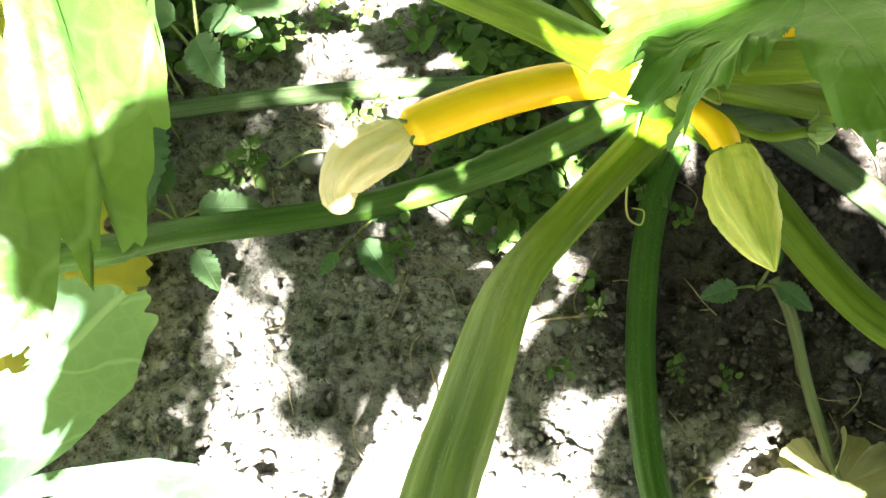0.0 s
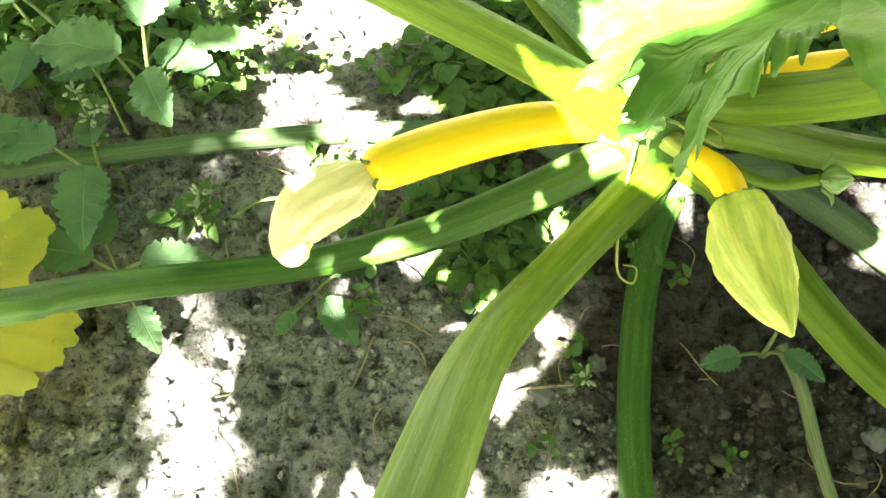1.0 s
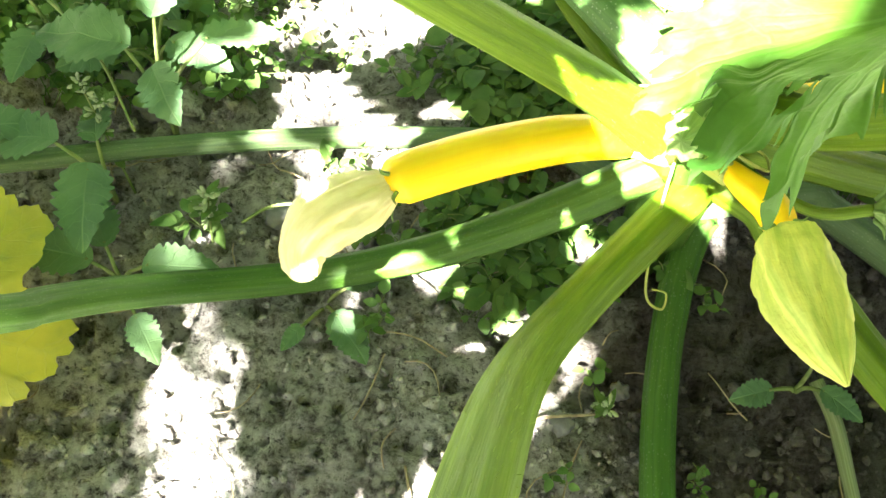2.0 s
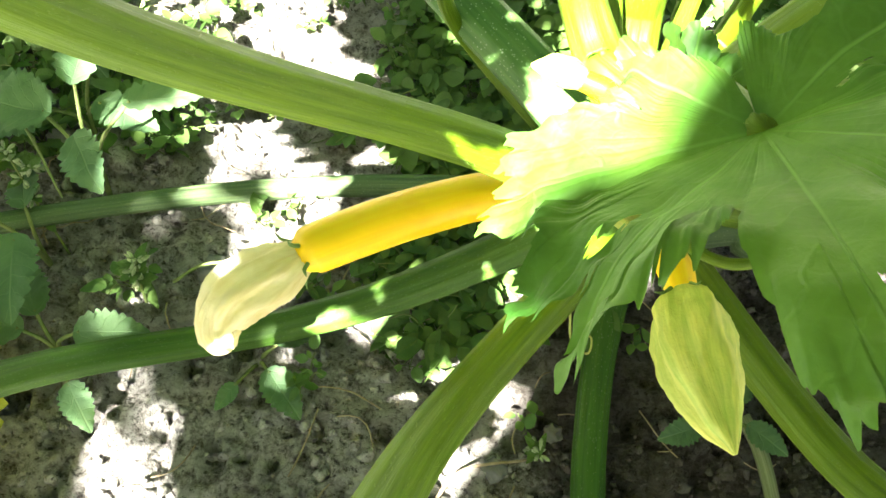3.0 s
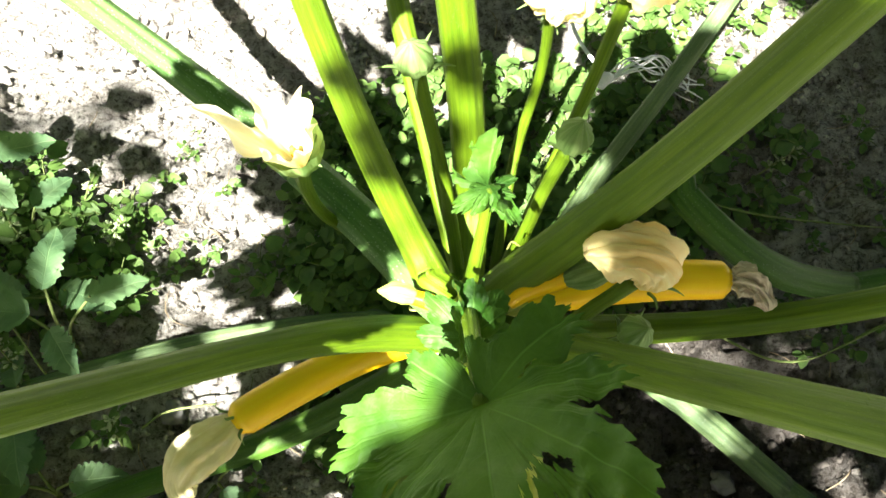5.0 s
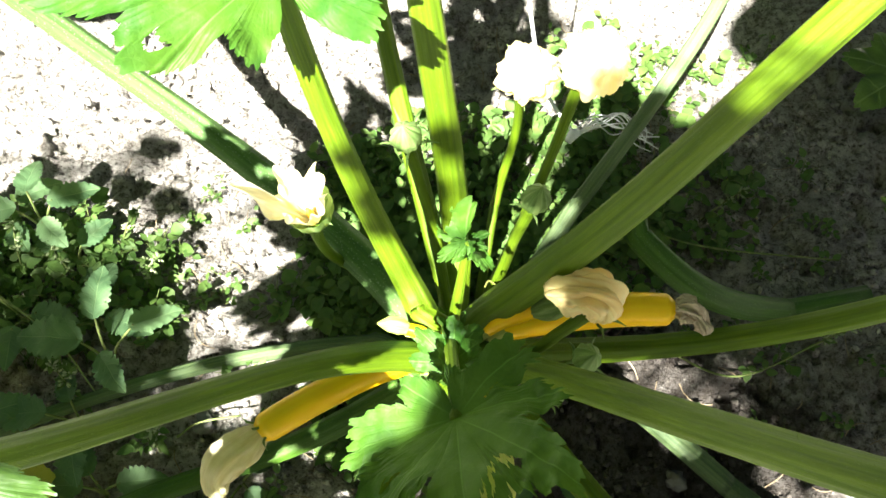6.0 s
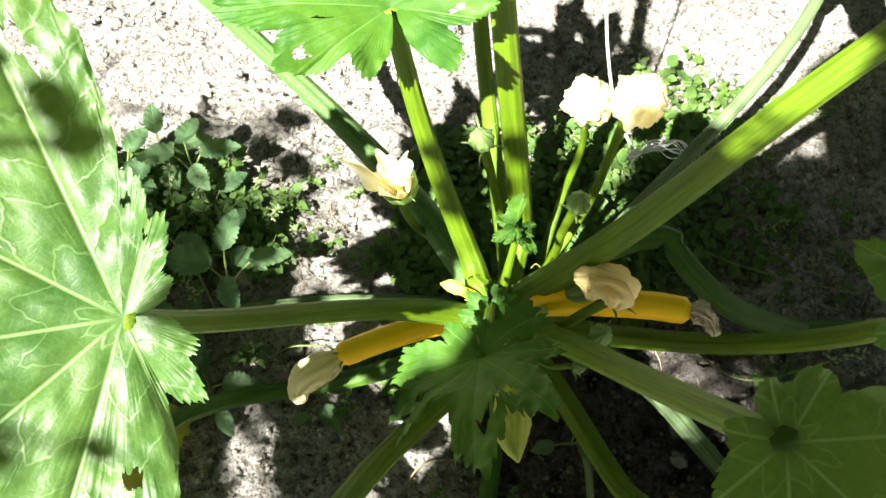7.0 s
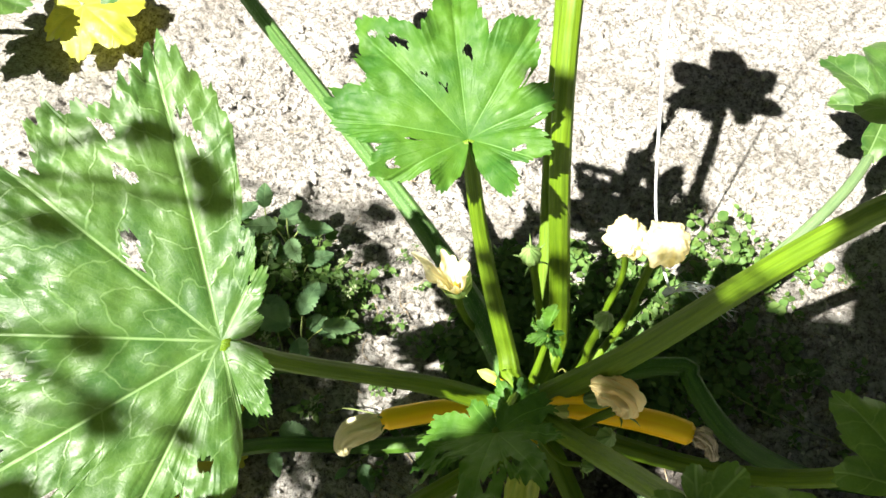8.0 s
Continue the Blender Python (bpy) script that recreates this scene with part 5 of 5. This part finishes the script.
def weed_mat(seed, count, fields):
    """Low tangled weed cover, too fine to count: tiny leaves on thin runners."""
    rnd = random.Random(seed)
    lv, lf = [], []
    rows = ((0.0, 0.05), (0.22, 0.8), (0.5, 1.0), (0.8, 0.62), (1.0, 0.04))
    while count:
        cx, cy, rx, ry, tall = fields[rnd.randrange(len(fields))]
        th, rr = rnd.uniform(0, 2 * math.pi), math.sqrt(rnd.random())
        x, y = cx + rx * rr * math.cos(th), cy + ry * rr * math.sin(th)
        if noise.noise(Vector((x * 11, y * 11, 4))) < rnd.uniform(-0.45, 0.15):
            continue
        count -= 1
        h = soil_height(x, y) + tall * rnd.random() ** 1.6 * (1.1 - 0.6 * rr)
        yaw = rnd.uniform(0, 2 * math.pi)
        ax = Vector((math.cos(yaw), math.sin(yaw), rnd.uniform(-0.6, 0.6))).normalized()
        up = Vector((rnd.uniform(-0.7, 0.7), rnd.uniform(-0.7, 0.7), 1)).normalized()
        sd = up.cross(ax).normalized()
        up = ax.cross(sd)
        ln = rnd.uniform(0.008, 0.026)
        wd, k0, c = ln * rnd.uniform(0.30, 0.46), len(lv), Vector((x, y, h))
        for u, ww in rows:
            p = c + ax * ln * u - up * 0.2 * ln * u * u
            for v in (-1, 0, 1):
                lv.append(tuple(p + sd * wd * ww * v + up * (0.25 * wd * ww * abs(v))))
        for i in range(len(rows) - 1):
            for m in range(2):
                lf.append((k0 + i * 3 + m, k0 + (i + 1) * 3 + m, k0 + (i + 1) * 3 + m + 1, k0 + i * 3 + m + 1))
        # a thin runner down to the soil
        k0, w = len(lv), sd * 0.0006
        f = Vector((x + rnd.uniform(-0.02, 0.02), y + rnd.uniform(-0.02, 0.02), soil_height(x, y) - 0.004))
        lv.extend((tuple(c - w), tuple(c + w), tuple(f + w), tuple(f - w)))
        lf.append((k0, k0 + 1, k0 + 2, k0 + 3))
    tagged(mesh_from("weed_cover", lv, lf, None, WEED), "dense low cover of tiny-leaved green weeds", "weeds", kind="stuff")


weed_mat(7, 4900, ((0.30, 0.76, 0.24, 0.17, 0.070), (0.20, 0.66, 0.14, 0.10, 0.060), (0.42, 0.68, 0.14, 0.12, 0.060)))
weed_mat(9, 800, ((-0.28, 0.70, 0.16, 0.10, 0.050), (-0.38, 0.74, 0.17, 0.11, 0.060)))
weed_mat(8, 700, ((0.12, 0.50, 0.07, 0.04, 0.035), (0.13, 0.44, 0.06, 0.035, 0.030), (0.06, 0.66, 0.05, 0.05, 0.04), (0.60, 0.74, 0.12, 0.10, 0.03), (0.58, 0.95, 0.12, 0.10, 0.04)))

# ---- stones, clods, straw ----
def lump(size, seed, squash=0.7, sub=3, broken=0.0):
    """A stone, or with broken set a clod with flat broken faces."""
    bm = bmesh.new()
    bmesh.ops.create_icosphere(bm, subdivisions=sub, radius=1)
    rnd = random.Random(seed)
    cuts = [(Vector((rnd.gauss(0, 1), rnd.gauss(0, 1), rnd.gauss(0, 1))).normalized(), rnd.uniform(0.45, 0.85)) for _ in range(9)]
    for v in bm.verts:
        q = v.co.copy()
        r = 1 + 0.55 * noise.noise(q * 1.7 + Vector((seed, 0, 0))) + 0.40 * noise.noise(q * 3.6 + Vector((0, seed, 0)))
        if broken:
            for d, far in cuts:
                along = q.dot(d)
                if along > 0.05:
                    r = min(r, far / along)
            r *= 1 + broken * noise.noise(q * 6 + Vector((seed, seed, 0)))
        v.co = q * size * r
        v.co.z *= squash
    return bm


for k, (x, y, s) in enumerate(((-0.070, 0.494, 0.013), (-0.208, 0.605, 0.014), (0.214, 0.365, 0.008), (0.430, 0.300, 0.010), (0.300, 0.215, 0.009), (0.505, 0.360, 0.012), (0.335, 0.250, 0.007), (-0.235, 0.635, 0.012), (0.165, 0.330, 0.009), (0.525, 0.400, 0.007))):
    ob = part("stone", lump(s, k * 3.1), STONE)
    ob.matrix_basis = pose(x, y, soil_height(x, y) + s * 0.28, 0, 0, k * 47)
    tagged(ob, "small grey stone half sunk in soil", "stone", "stones on the soil")


def clods(count, seed, area, lo, hi):
    rnd = random.Random(seed)
    shapes = []
    for k in range(7):
        bm = lump(1.0, seed + k * 2.3, 0.75, 2, 0.35)
        bm.verts.ensure_lookup_table()
        shapes.append(([v.co.copy() for v in bm.verts], [tuple(v.index for v in f.verts) for f in bm.faces]))
        bm.free()
    verts, faces = [], []
    for _ in range(count):
        x, y = rnd.uniform(area[0], area[1]), rnd.uniform(area[2], area[3])
        if noise.noise(Vector((x * 6, y * 6, 1))) < rnd.uniform(-0.5, 0.25):
            continue
        s = lo * (hi / lo) ** (rnd.random() ** 2.2)
        vs, fs = shapes[rnd.randrange(7)]
        turn = Euler((rnd.uniform(0, 6), rnd.uniform(0, 6), rnd.uniform(0, 6))).to_matrix()
        at, k0 = Vector((x, y, soil_height(x, y) + s * 0.02)), len(verts)
        verts += [tuple(turn @ v * s + at) for v in vs]
        faces += [tuple(i + k0 for i in f) for f in fs]
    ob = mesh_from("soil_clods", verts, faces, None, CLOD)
    tagged(ob, "loose crumbs and clods of grey-brown soil", "soil", kind="stuff")


clods(12000, 5, (-0.60, 0.85, 0.10, 1.35), 0.0012, 0.0085)
clods(3500, 33, (0.12, 0.85, 0.15, 0.85), 0.0018, 0.0075)
clods(60, 9, (-0.45, 0.10, 0.60, 1.35), 0.010, 0.028)
clods(1500, 21, (-0.32, 0.50, 0.12, 0.52), 0.0014, 0.0065)
clods(900, 14, (-0.75, 0.75, 0.80, 1.75), 0.004, 0.017)

rs = random.Random(91)
sv, sf = [], []
for _ in range(260):
    x, y, th, ln = rs.uniform(-0.5, 0.8), rs.uniform(0.12, 1.2), rs.uniform(0, 6.28), rs.uniform(0.012, 0.06)
    w, b = Vector((math.cos(th), math.sin(th), 0)), rs.uniform(-0.3, 0.3)
    n = Vector((-w.y, w.x, 0))
    k0, prev = len(sv), None
    for i in range(6):
        u = i / 5
        p = Vector((x, y, 0)) + w * ln * u + n * b * ln * math.sin(u * 3.14)
        p.z = soil_height(p.x, p.y) + 0.0018 + 0.004 * math.sin(u * 3.14)
        for o in (n * 0.0006, Vector((0, 0, 0.0009)), n * -0.0006):
            sv.append(tuple(p + o))
    for i in range(5):
        for m in range(2):
            sf.append((k0 + i * 3 + m, k0 + i * 3 + m + 1, k0 + (i + 1) * 3 + m + 1, k0 + (i + 1) * 3 + m))
tagged(mesh_from("dry_straw", sv, sf, None, STRAW), "thin dry straws and rootlets on the soil", "straw", kind="stuff")
for k, pts in enumerate(([(-0.10, 0.475, 0.02), (-0.07, 0.485, 0.035), (-0.02, 0.490, 0.03)], [(0.115, 0.295, 0.006), (0.14, 0.325, 0.012), (0.19, 0.335, 0.010)],
                         [(0.04, 0.22, 0.008), (0.055, 0.255, 0.016), (0.050, 0.285, 0.012)], [(0.50, 0.72, 0.02), (0.60, 0.655, 0.035), (0.78, 0.615, 0.03)],
                         [(0.52, 0.52, 0.02), (0.60, 0.47, 0.03), (0.72, 0.50, 0.045)], [(-0.36, 0.70, 0.10), (-0.24, 0.60, 0.09), (-0.19, 0.53, 0.06)])):
    ob = tube("dry_stalk", smooth_line(pts, 16), (0.0016, 0.0014, 0.001), STRAW if k in (1, 2) else WEED_STEM, around=7)
    tagged(ob, "thin dry trailing stalk on the soil", "stalk", "dry stalks on the soil")
